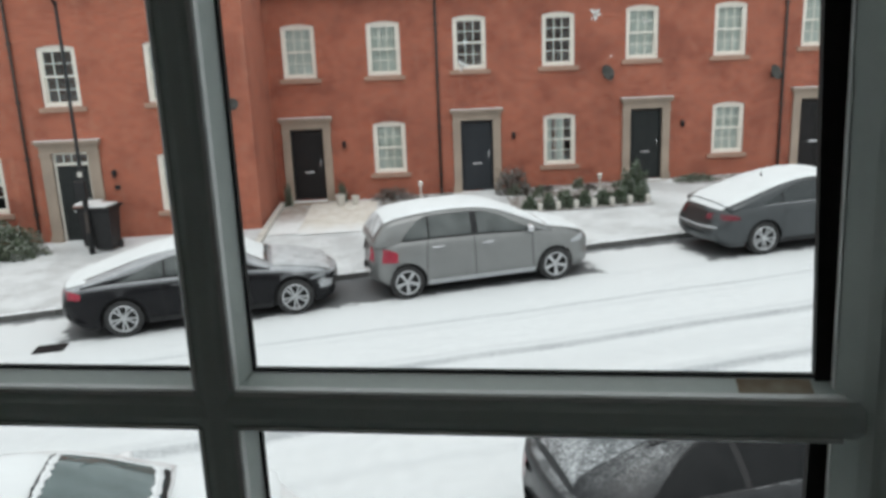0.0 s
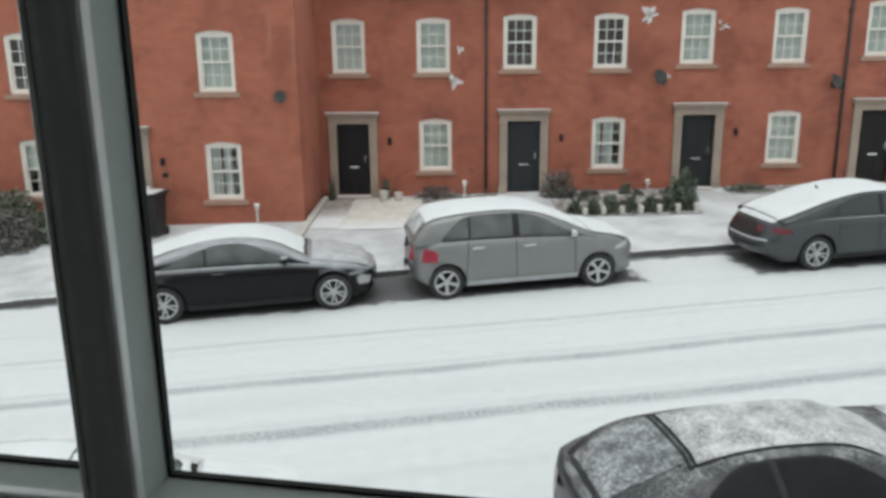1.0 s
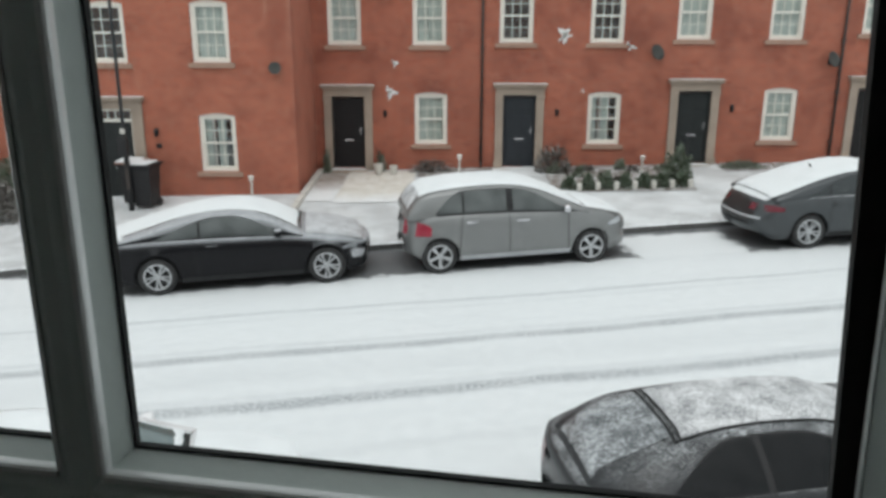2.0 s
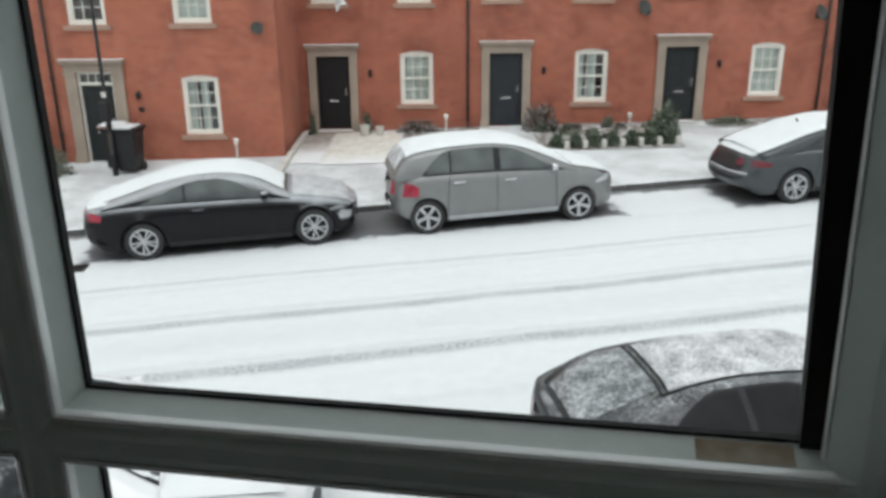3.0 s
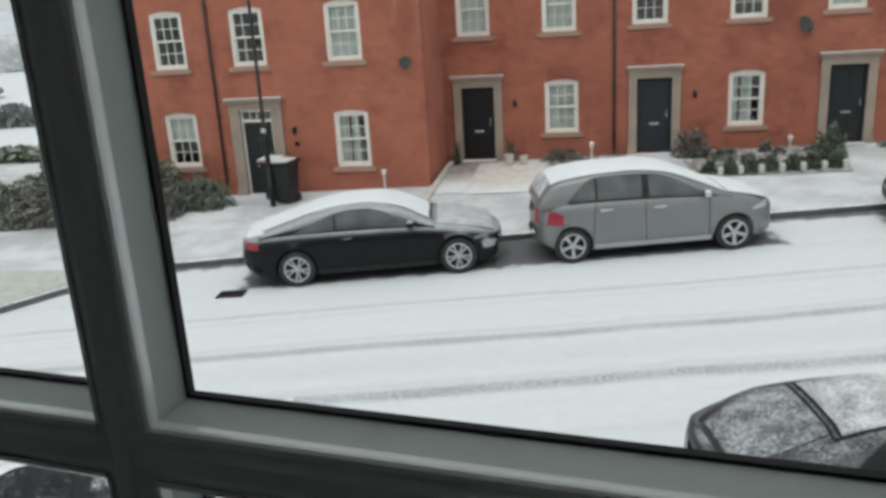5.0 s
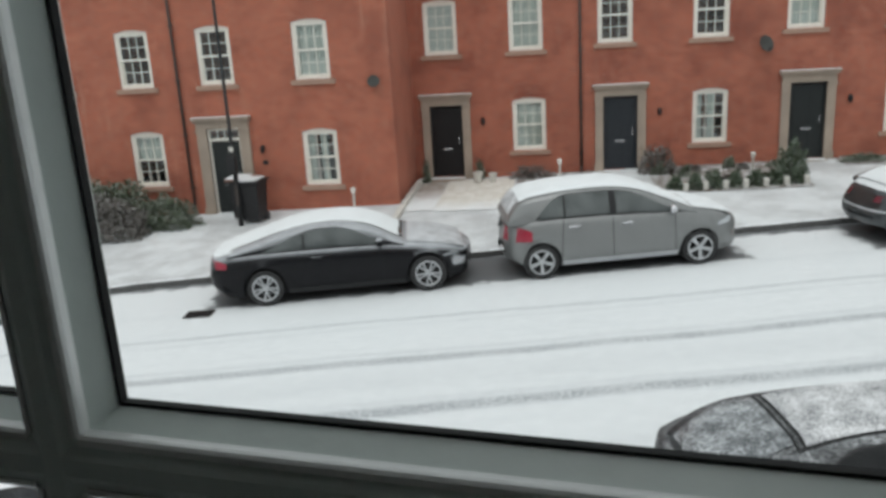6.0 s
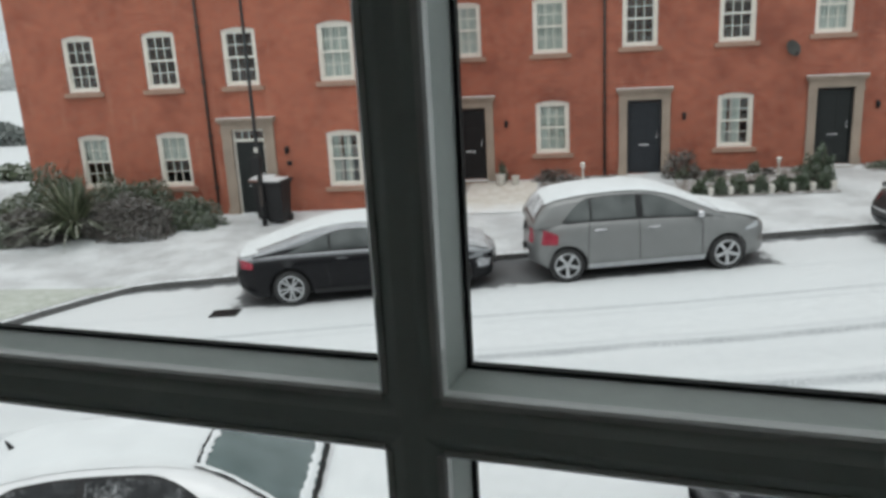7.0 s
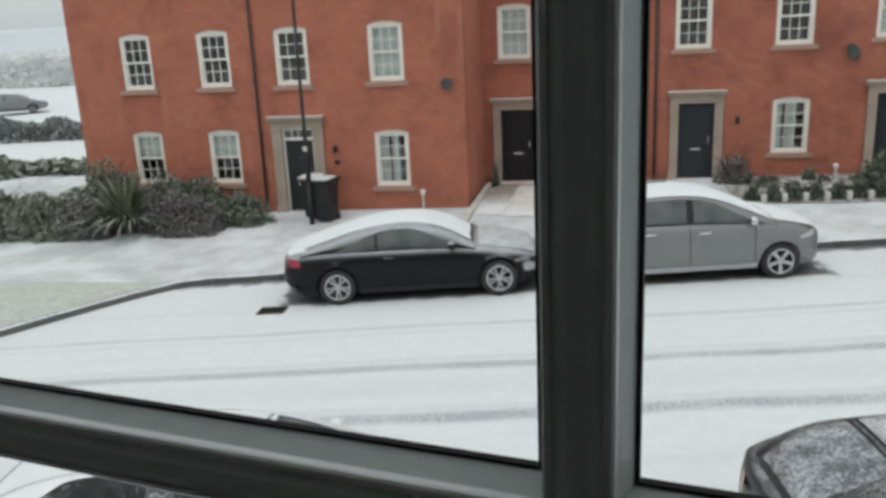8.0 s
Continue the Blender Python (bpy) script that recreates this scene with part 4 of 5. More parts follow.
def car(name, label, m, c):
    """A car, its rear at x = 0 and its nose at x = L. c holds its measures and looks."""
    L, W, xr, xf, R = c["L"], c["W"], c["xr"], c["xf"], c["R"]
    top, belt, deck = c["top"], c["belt"], c["deck"]
    gx0, gx1, ra, rb = c["cabin"] + c["roof"]          # cabin's foot rear and front; roof's rear and front
    paint, glass = c["paint"], c.get("glass", CAR_GLASS)
    ob = thing(name, label, "car", m, "parked cars")
    sill = c.get("sill", 0.20)

    def half(x):
        a, b = max(0.0, 1 - x / 0.75), max(0.0, 1 - (L - x) / 0.95)
        return W / 2 * (1 - c.get("tuck_r", 0.20) * a ** 2.4 - c.get("tuck_f", 0.30) * b ** 2.4)

    def bend(p):
        """Rounds the ends: the tail leans in over the bumper and tucks under it, the corners sweep round."""
        k, f = max(0.0, 1 - p.x / 0.6), max(0.0, 1 - (L - p.x) / 0.6)
        u = min(1.0, abs(p.y) / half(min(max(p.x, 0.0), L)))
        z = min(p.z, 1.05)
        lean = c.get("lean", 0.08) * (max(0.0, z - 0.58) / 0.42) ** 1.4 + 0.14 * (max(0.0, 0.46 - z) / 0.26) ** 1.5
        return Vector((p.x + k ** 1.2 * (lean + 0.13 * u ** 3) - f ** 1.2 * 0.16 * u ** 2.5, p.y, p.z))

    def low(x):
        z = sill + 0.12 * max(0.0, 1 - x / 0.35) ** 2 + 0.05 * max(0.0, 1 - (L - x) / 0.4) ** 2
        for xc in (xr, xf):
            d = abs(x - xc)
            ra_ = R + 0.045
            if d < ra_:
                z = max(z, R + math.sqrt(ra_ * ra_ - d * d))
        return z

    def body_section(x):
        w, b, dk, lo = half(x), curve(belt, x), curve(deck, x), low(x)
        raw = [(0.90, lo), (0.97, max(lo, sill + 0.10)), (0.995, 0.36), (1.0, 0.50), (0.995, b - 0.22), (0.985, b - 0.09), (0.955, b - 0.015), (0.90, b + 0.5 * max(dk - b, 0) ), (0.62, dk - 0.012), (0.30, dk), (0.0, dk)]
        out = []
        for k, (f, z) in enumerate(raw):
            out.append((w * f, max(z, lo + 0.006 * k) if k < 8 else max(z, lo + 0.006 * 8)))
        return out

    xs = sorted({L * i / 70 for i in range(71)} | {xc + s * (R + 0.045) * math.sin(a * math.pi / 20) for xc in (xr, xf) for s in (-1, 1) for a in range(11)})
    bm = bmesh.new()
    loops = []
    for x in xs:
        sec = body_section(x)
        loop = [bm.verts.new((x, -y, z)) for y, z in sec] + [bm.verts.new((x, y, z)) for y, z in reversed(sec[:-1])]
        loops.append(loop)
    for a, b in zip(loops, loops[1:]):
        for i in range(len(a) - 1):
            bm.faces.new((a[i], a[i + 1], b[i + 1], b[i]))
    # rounded ends
    for loop, s in ((loops[0], -1), (loops[-1], 1)):
        zc = sum(v.co.z for v in loop) / len(loop)
        inner = [bm.verts.new((v.co.x + s * 0.022, v.co.y * 0.95, zc + (v.co.z - zc) * 0.92)) for v in loop]
        inner2 = [bm.verts.new((v.co.x + s * 0.036, v.co.y * 0.80, zc + (v.co.z - zc) * 0.70)) for v in loop]
        for p, q in ((loop, inner), (inner, inner2)):
            for i in range(len(p) - 1):
                bm.faces.new((p[i], p[i + 1], q[i + 1], q[i]))
        bm.faces.new(inner2)
    for v in bm.verts:
        v.co = bend(v.co)
    body = part("body", bm, paint, ob, c["body_label"], smooth=True)

    def shell(x):
        """half width at the belt, belt height, half width at the roof's edge, roof height"""
        b, t = curve(belt, x) - 0.02, curve(top, x)
        w = half(x) * 0.945 * (1 - c.get("rear_round", 0.0) * max(0.0, 1 - (x - gx0) / 0.55) ** 2)
        return w, b, w - c.get("tumble", 0.30) * max(t - b, 0.0) - 0.03, t

    def cab_side(x, v, lift=0.0):
        w, b, wr, t = shell(x)
        e = max(t - 0.055, b)
        bow = 0.03 * math.sin(math.pi * v)
        return w + (wr + 0.045 - w) * v + bow + lift, b + (e - b) * v

    def cab_top(x, u, lift=0.0):
        w, b, wr, t = shell(x)
        return Vector((x, wr * u, t - 0.055 * abs(u) ** 6 - 0.012 * u * u + lift))

    nx = 44
    bm = bmesh.new()
    loops = []
    for i in range(nx + 1):
        x = gx0 + (gx1 - gx0) * i / nx
        right = [cab_side(x, k / 6) for k in range(7)]
        loop = [bm.verts.new((x, -y, z)) for y, z in right]
        loop += [bm.verts.new(cab_top(x, u)) for u in (-0.98, -0.9, -0.75, -0.5, -0.25, 0, 0.25, 0.5, 0.75, 0.9, 0.98)]
        loop += [bm.verts.new((x, y, z)) for y, z in reversed(right)]
        loops.append(loop)
    for a, b in zip(loops, loops[1:]):
        for i in range(len(a) - 1):
            bm.faces.new((a[i], a[i + 1], b[i + 1], b[i]))
    for loop in (loops[0], loops[-1]):
        bm.faces.new(loop)
    part("cabin", bm, paint, body, smooth=True)

    for s in (-1, 1):
        # side glass with its dark surround
        wa, wb = c["glass_x"]
        def side_fn(lift, shrink):
            def fn(x, v):
                f = (x - wa) / (wb - wa)
                hi = min(1.0, f / c.get("rise_r", 0.22), (1 - f) / c.get("rise_f", 0.30))
                hi = 1 - (1 - max(hi, 0.0)) ** c.get("round", 1.8)
                vv = 0.10 + shrink + (c.get("glass_high", 0.84) - 2 * shrink) * hi * v
                y, z = cab_side(x, vv, lift)
                return Vector((x, s * y, z))
            return fn
        part("window_trim", grid_bm(side_fn(0.006, 0.0), wa, wb, 40, 0, 1, 5), BLACK_PLASTIC, body, "dark window surround", smooth=True)
        for a, b in c["panes"]:
            part("side_window", grid_bm(side_fn(0.011, 0.035), a, b, 24, 0, 1, 5), glass, body, "tinted side window", smooth=True)
        # seams of the doors, handles, sill, mirror
        def flank(x, z, lift=0.004):
            w, b = half(x), curve(belt, x)
            pts = [(sill, 0.90), (sill + 0.10, 0.97), (0.36, 0.995), (0.50, 1.0), (b - 0.22, 0.995), (b - 0.09, 0.985), (b - 0.015, 0.955)]
            f = pts[-1][1]
            for (za, fa), (zb, fb) in zip(pts, pts[1:]):
                if z <= zb:
                    f = fa + (fb - fa) * max(0, (z - za) / max(zb - za, 1e-5))
                    break
            return bend(Vector((x, s * (w * f + lift), z)))
        for x0, x1 in c["seams"]:
            part("door_seam", grid_bm(lambda a, b, x0=x0, x1=x1: flank(x0 + (x1 - x0) * b + a, 0.30 + (curve(belt, x1) - 0.33) * b), -0.006, 0.006, 1, 0, 1, 14), BLACK_PLASTIC, body)
        for hx in c["handles"]:
            part("door_handle", grid_bm(lambda x, z: flank(x, z, 0.028 if abs(z - curve(belt, hx) + 0.14) < 0.012 and abs(x - hx) < 0.095 else 0.0), hx - 0.11, hx + 0.11, 8, curve(belt, hx) - 0.165, curve(belt, hx) - 0.115, 4), c.get("handle_mat", paint), body, smooth=True)
        part("waist_trim", grid_bm(lambda x, v: Vector((x, s * (cab_side(x, 0.055 + 0.035 * v, 0.009)[0]), cab_side(x, 0.055 + 0.035 * v)[1])), wa + 0.05, wb - 0.02, 20, 0, 1, 1), c.get("trim", CHROME), body, "bright waist trim")
        part("sill_trim", grid_bm(lambda x, v: flank(x, sill + 0.005 + 0.10 * v, 0.006), xr + R + 0.07, xf - R - 0.07, 12, 0, 1, 3), c.get("sill_mat", BLACK_PLASTIC), body)
        mx = c["mirror"]
        if mx is not None:
            y0, z0 = cab_side(mx, 0.12)
            bmm = bmesh.new()
            box(bmm, (mx - 0.06, min(s * y0, s * (y0 + 0.18)), z0 + 0.0), (mx + 0.06, max(s * y0, s * (y0 + 0.18)), z0 + 0.125), 0.03)
            part("door_mirror", bmm, c.get("mirror_mat", paint), body, "door mirror", smooth=True)
        # lamps
        ta, tb, za, zb = c["tail"]
        part("tail_lamp", grid_bm(lambda x, v: flank(x, za + (zb - za) * v * (1 - 0.35 * max(0, (x - ta) / (tb - ta)) ** 2), 0.010), ta, tb, 10, 0, 1, 6), c.get("red", RED_LENS), body, "red tail lamp", smooth=True)
        ha, hb, zc, zd = c["head"]
        part("headlamp", grid_bm(lambda x, v: flank(x, zc + (zd - zc) * v * (0.35 + 0.65 * (x - ha) / (hb - ha)), 0.010), ha, hb, 10, 0, 1, 6), c.get("lens", CLEAR_LENS), body, "clear headlamp", smooth=True)
        part("wheel_arch", grid_bm(lambda a, v: Vector((xr + (R + 0.045 + 0.03 * v) * math.cos(a), s * (half(xr) * 0.995 + 0.006), R + (R + 0.045 + 0.03 * v) * math.sin(a))), 0.15, math.pi - 0.15, 20, 0, 1, 1), paint, body, smooth=True)
        part("wheel_arch", grid_bm(lambda a, v: Vector((xf + (R + 0.045 + 0.03 * v) * math.cos(a), s * (half(xf) * 0.995 + 0.006), R + (R + 0.045 + 0.03 * v) * math.sin(a))), 0.15, math.pi - 0.15, 20, 0, 1, 1), paint, body, smooth=True)
    # wind and rear screens
    part("windscreen", grid_bm(lambda x, u: cab_top(x, u, 0.008), rb + 0.03, gx1 - 0.03, 10, -0.86, 0.86, 10), c.get("screen", glass), body, "windscreen", smooth=True)
    part("rear_window", grid_bm(lambda x, u: cab_top(x, u, 0.008), gx0 + 0.03, ra - 0.03, 10, -0.84, 0.84, 10), c.get("rear_glass", glass), body, "rear window", smooth=True)
    if c.get("screen_seal"):
        for u in (-0.89, 0.89):
            part("screen_seal", grid_bm(lambda x, k: cab_top(x, u + k, 0.016 + 0.012 * noise.noise((x * 9, u, k * 20))), rb + 0.02, gx1 - 0.02, 14, -0.02, 0.02, 1), RUBBER, body, "dark seal beside the windscreen", smooth=True)
            part("frost", grid_bm(lambda x, k: cab_top(x, u * 0.95 + k + 0.02 * noise.noise((x * 11, u, 3.0)), 0.014 + 0.012 * (1 - abs(k) / 0.035)), rb + 0.02, gx1 - 0.03, 24, -0.035, 0.035, 4), SNOW, body, "ridge of frost left on the windscreen", smooth=True)
        for xa, wide in ((gx1 - 0.03, 0.020), (rb + 0.03, 0.010)):
            part("screen_seal", grid_bm(lambda k, u: cab_top(xa + k + 0.012 * noise.noise((u * 6, xa, 0)) - 0.10 * abs(u) ** 5 * (1 if wide > 0.015 else -0.3), u, 0.017), -wide, wide, 1, -0.86, 0.86, 40), RUBBER, body, "dark seal along the windscreen", smooth=True)
            part("frost", grid_bm(lambda k, u: cab_top(xa - (0.06 if wide > 0.015 else -0.03) + k * (1 + 0.7 * noise.noise((u * 9, xa, 5))) - 0.10 * abs(u) ** 5 * (1 if wide > 0.015 else -0.3), u, 0.013 + 0.014 * (1 - abs(k) / 0.03) + 0.008 * noise.noise((u * 14, k * 60, 1))), -0.03, 0.03, 4, -0.84, 0.84, 50), SNOW, body, "ridge of frost left on the windscreen", smooth=True)
    if c.get("roof_seam"):
        for u in (-0.97, 0.97):
            part("roof_seam", grid_bm(lambda x, k, u=u: cab_top(x, u + k, 0.014), ra - 0.02, rb + 0.25, 20, -0.02, 0.02, 1), RUBBER, body, "dark rubber seam", smooth=True)
        for k in (0.0, 0.055):
            part("roof_seam", grid_bm(lambda x, u: cab_top(x, u, 0.012), ra - 0.03 + k, ra - 0.008 + k, 1, -0.95, 0.95, 14), RUBBER, body, "dark rubber seam", smooth=True)
    # rear end
    part("rear_bumper", grid_bm(lambda y, z: bend(Vector((-0.044 + 0.03 * abs(y / (W * 0.40)) ** 3, y, z))), -W * 0.40, W * 0.40, 14, 0.34, 0.46, 4), c.get("bumper", BLACK_PLASTIC), body, "lower bumper", smooth=True)
    part("grille", grid_bm(lambda y, z: bend(Vector((L + 0.038 - 0.03 * abs(y / 0.6) ** 3, y, z))), -0.42, 0.42, 12, 0.34, 0.58, 4), BLACK_PLASTIC, body, "dark grille", smooth=True)
    part("tail_panel", grid_bm(lambda y, z: bend(Vector((-0.046 + 0.05 * abs(y / (W * 0.40)) ** 4, y, z))), W * 0.22, W * 0.40, 8, c["tail"][2], c["tail"][3], 4), c.get("red", RED_LENS), body, "red tail lamp", smooth=True)
    part("tail_panel", grid_bm(lambda y, z: bend(Vector((-0.046 + 0.05 * abs(y / (W * 0.40)) ** 4, y, z))), -W * 0.40, -W * 0.22, 8, c["tail"][2], c["tail"][3], 4), c.get("red", RED_LENS), body, "red tail lamp", smooth=True)
    if c.get("rear_line"):
        zl = c["rear_line"]
        part("bumper_strip", grid_bm(lambda y, z: bend(Vector((-0.050 + 0.04 * abs(y / (W * 0.40)) ** 4, y, z))), -W * 0.40, W * 0.40, 16, zl, zl + 0.035, 1), PALE_LENS, body, "bright strip across the bumper", smooth=True)
    part("underbody", boxes(((0.45, -W * 0.38, 0.16), (L - 0.55, W * 0.38, 0.62))), BLACK_PLASTIC, body)
    # wheels
    tyre, dish_, star = wheel_meshes(R, 0.215, c["spokes"], c.get("rim_mat", ALLOY), c.get("double", False))
    for x in (xr, xf):
        for s in (-1, 1):
            turn = Matrix.Rotation(0 if s < 0 else math.pi, 4, "Z")
            wheel = part("wheel", tyre, TYRE, ob, m=Matrix.Translation((x, s * (W / 2 - 0.125), R)) @ turn)
            part("rim", dish_, BLACK_PLASTIC, wheel)
            part("spokes", star, ALLOY, wheel, "bright alloy spokes")
    # snow lying on roof, bonnet and boot
    rnd = random.Random(c["seed"])
    ph = rnd.uniform(0, 9)

    def blanket(fn, a0, a1, na, b0, b1, nb, thick, mat, text):
        def f(a, b):
            ea = min(a - a0, a1 - a) / (a1 - a0)
            eb = min(b - b0, b1 - b) / (b1 - b0)
            k = min(1.0, 14 * ea) * min(1.0, 16 * eb)
            rag = 0.012 * noise.noise((a * 9 + ph, b * 7, ph))
            p = fn(a + 0.025 * noise.noise((b * 5, ph, 0)) * (1 - min(1, 8 * ea)), b)
            return p + Vector((0, 0, 0.006 + (thick + rag) * max(k, 0.0)))
        part("snow", grid_bm(f, a0, a1, na, b0, b1, nb), mat, body, text, smooth=True)
    sm = c.get("snow_mat", SNOW)
    r0, r1 = c.get("snow_roof", (ra - 0.02, rb + 0.02))
    wide = c.get("snow_half", 0.93)
    blanket(cab_top, r0, r1, 40, -wide, wide, 24, c.get("deep", 0.026), sm, "snow on the roof")
    if c.get("snow_bonnet"):
        b0, b1 = c["snow_bonnet"]
        blanket(lambda x, u: Vector((x, half(x) * 0.86 * u, curve(deck, x) - 0.016 * abs(u) ** 2)), b0, b1, 26, -1, 1, 20, 0.024, c.get("bonnet_mat", sm), "snow on the bonnet")
    if c.get("snow_boot"):
        b0, b1 = c["snow_boot"]
        blanket(lambda x, u: bend(Vector((x, half(x) * 0.84 * u, curve(deck, x) - 0.016 * abs(u) ** 2))), b0, b1, 14, -1, 1, 20, 0.024, sm, "snow on the boot lid")
    if c.get("aerial"):
        part("aerial", tube([(c["aerial"], 0, curve(top, c["aerial"]) + 0.0), (c["aerial"] - 0.05, 0, curve(top, c["aerial"]) + 0.10)], [0.03, 0.008]), BLACK_PLASTIC, body)
    if c.get("wipers"):
        for y in (-0.45, 0.15):
            part("wiper", tube([cab_top(gx1 - 0.05, y / 0.7, 0.035), cab_top(gx1 - 0.16, (y + 0.4) / 0.75, 0.04)], 0.011, 6), BLACK_PLASTIC, body)
    return ob


# pale flecks facing up: snow dust, and the shoulder's highlight put into colour
PAINT_BLACK = dusted("black_car_paint", (0.007, 0.007, 0.008), (0.010, 0.010, 0.012), 1.0, 0.16, upward=0.14, spec=0.20, grit=60, soft=0.5, lump=0.2, white=(0.5, 0.52, 0.54))
PAINT_SILVER = material("grey_metallic_paint", (0.235, 0.24, 0.238), (0.205, 0.21, 0.208), 0.38, 0.40, coat=0.15)
PAINT_SLATE = material("slate_metallic_paint", (0.066, 0.073, 0.077), (0.054, 0.060, 0.064), 0.34, 0.5, coat=0.35)
PAINT_WHITE = material("white_car_paint", (0.78, 0.79, 0.80), (0.72, 0.73, 0.74), 0.3, coat=0.4)
PAINT_DARK = dusted("dark_frosted_paint", (0.022, 0.024, 0.026), (0.035, 0.037, 0.040), 0.44, 0.35, upward=0.62, grit=75, lump=0.25, soft=0.22, spec=0.3)
GLASS_SNOWY = dusted("snow_flecked_glass", (0.035, 0.042, 0.046), (0.07, 0.078, 0.084), 0.45, 0.3, upward=-0.2, grit=38, soft=0.34, lump=0.38, white=(0.66, 0.69, 0.71))
SNOW_FLECK = dusted("flecked_snow", (0.10, 0.105, 0.115), (0.16, 0.165, 0.17), 0.72, 0.7, upward=-0.6, grit=60, soft=0.30, lump=0.34, white=(0.74, 0.75, 0.76))


def parked(s, n, turn=0.0):
    return STREET @ Matrix.Translation((s, n, 0.0)) @ Matrix.Rotation(radians(turn), 4, "Z")


car("coupe", "black coupe with snow on roof, bonnet and rear window", parked(-7.11, 1.02, 0.5), dict(
    L=4.62, W=1.79, xr=1.02, xf=3.85, R=0.325, sill=0.18, seed=1, paint=PAINT_BLACK, body_label="glossy black body",
    top=[(0.30, 0.97), (0.9, 1.14), (1.5, 1.295), (2.0, 1.355), (2.5, 1.345), (2.95, 1.23), (3.3, 1.05), (3.55, 0.93)],
    belt=[(0.0, 0.84), (0.6, 0.93), (1.6, 0.94), (2.8, 0.92), (3.4, 0.885), (4.1, 0.79), (4.62, 0.65)],
    deck=[(0.0, 0.90), (0.5, 0.985), (1.0, 0.99), (3.2, 0.97), (3.55, 0.925), (4.1, 0.835), (4.45, 0.735), (4.62, 0.66)],
    cabin=(0.42, 3.48), roof=(1.42, 2.66), glass_x=(0.98, 3.22), panes=[(1.02, 1.74), (1.78, 3.14)], rise_r=0.45, rise_f=0.42,
    seams=[(1.72, 1.66), (3.12, 3.06)], handles=[1.95], mirror=3.06, tail=(0.03, 0.34, 0.72, 0.86), head=(4.16, 4.52, 0.60, 0.71), spokes=5, double=True, lean=0.12, tuck_f=0.22,
    snow_roof=(0.38, 3.42), snow_boot=(0.0, 0.60), deep=0.012, snow_half=0.79, glass=GREY_GLASS, snow_bonnet=(3.52, 4.50), bonnet_mat=dusted("melting_snow_black", (0.02, 0.02, 0.021), (0.05, 0.05, 0.052), 0.98, 0.5, upward=-0.3, grit=45, soft=0.6, lump=0.35, white=(0.66, 0.68, 0.70)), trim=BLACK_PLASTIC))

car("hatchback", "metallic grey tall hatchback with snow on roof and bonnet", parked(-1.87, 1.08, 0.6), dict(
    L=4.22, W=1.78, xr=0.60, xf=3.40, R=0.315, sill=0.21, seed=2, paint=PAINT_SILVER, body_label="metallic grey body",
    top=[(0.03, 1.06), (0.12, 1.22), (0.30, 1.42), (0.7, 1.51), (1.3, 1.55), (1.9, 1.54), (2.35, 1.46), (2.8, 1.29), (3.2, 1.11), (3.42, 1.01)],
    belt=[(0.0, 0.98), (0.5, 1.045), (1.5, 1.045), (2.6, 1.015), (3.2, 0.985), (3.8, 0.87), (4.22, 0.68)],
    deck=[(0.0, 1.02), (0.5, 1.085), (3.0, 1.075), (3.4, 1.03), (3.8, 0.93), (4.08, 0.82), (4.22, 0.71)],
    cabin=(0.05, 3.36), roof=(0.32, 2.28), glass_x=(0.53, 3.16), panes=[(0.61, 1.02), (1.06, 1.82), (1.94, 2.90)], rise_r=0.20, rise_f=0.44, round=1.9,
    seams=[(1.87, 1.87), (2.96, 2.96), (0.95, 1.01)], handles=[1.20, 2.12], mirror=2.90, tail=(0.04, 0.42, 0.70, 0.95), head=(3.74, 4.14, 0.69, 0.82), spokes=5, tuck_r=0.14,
    bumper=PAINT_SILVER, snow_roof=(0.28, 3.31), snow_bonnet=(3.32, 4.08), deep=0.016, glass=GREY_GLASS, lens=PALE_LENS, trim=BLACK_PLASTIC, mirror_mat=CHROME, handle_mat=CHROME, sill_mat=ALLOY,
    rear_glass=SNOW_FLECK))

car("saloon", "slate-grey fastback saloon with snow on roof and boot", parked(4.72, 1.02, -0.5), dict(
    L=4.82, W=1.84, xr=1.06, xf=3.88, R=0.335, sill=0.20, seed=3, paint=PAINT_SLATE, body_label="slate metallic body",
    top=[(0.30, 1.02), (0.9, 1.20), (1.5, 1.36), (2.1, 1.445), (2.7, 1.43), (3.1, 1.32), (3.5, 1.10), (3.75, 0.99)],
    belt=[(0.0, 0.86), (0.6, 0.96), (1.6, 0.98), (2.8, 0.95), (3.5, 0.92), (4.2, 0.82), (4.82, 0.66)],
    deck=[(0.0, 0.935), (0.45, 1.03), (1.0, 1.03), (3.4, 1.02), (3.7, 0.98), (4.3, 0.88), (4.65, 0.77), (4.82, 0.68)],
    cabin=(0.36, 3.66), roof=(1.48, 2.80), glass_x=(0.95, 3.36), panes=[(1.0, 1.42), (1.46, 2.28), (2.36, 3.28)], rise_r=0.40, rise_f=0.40,
    seams=[(2.32, 2.28), (3.34, 3.28), (1.42, 1.5)], handles=[1.62, 2.5], mirror=3.18, tail=(0.04, 0.50, 0.75, 0.86), head=(4.20, 4.70, 0.56, 0.72), spokes=5, double=True, lean=0.26, red=DARK_RED, rear_line=0.60,
    snow_roof=(0.33, 3.30), snow_boot=(0.0, 0.62), snow_bonnet=(3.75, 4.55), aerial=1.55, bumper=PAINT_SLATE))

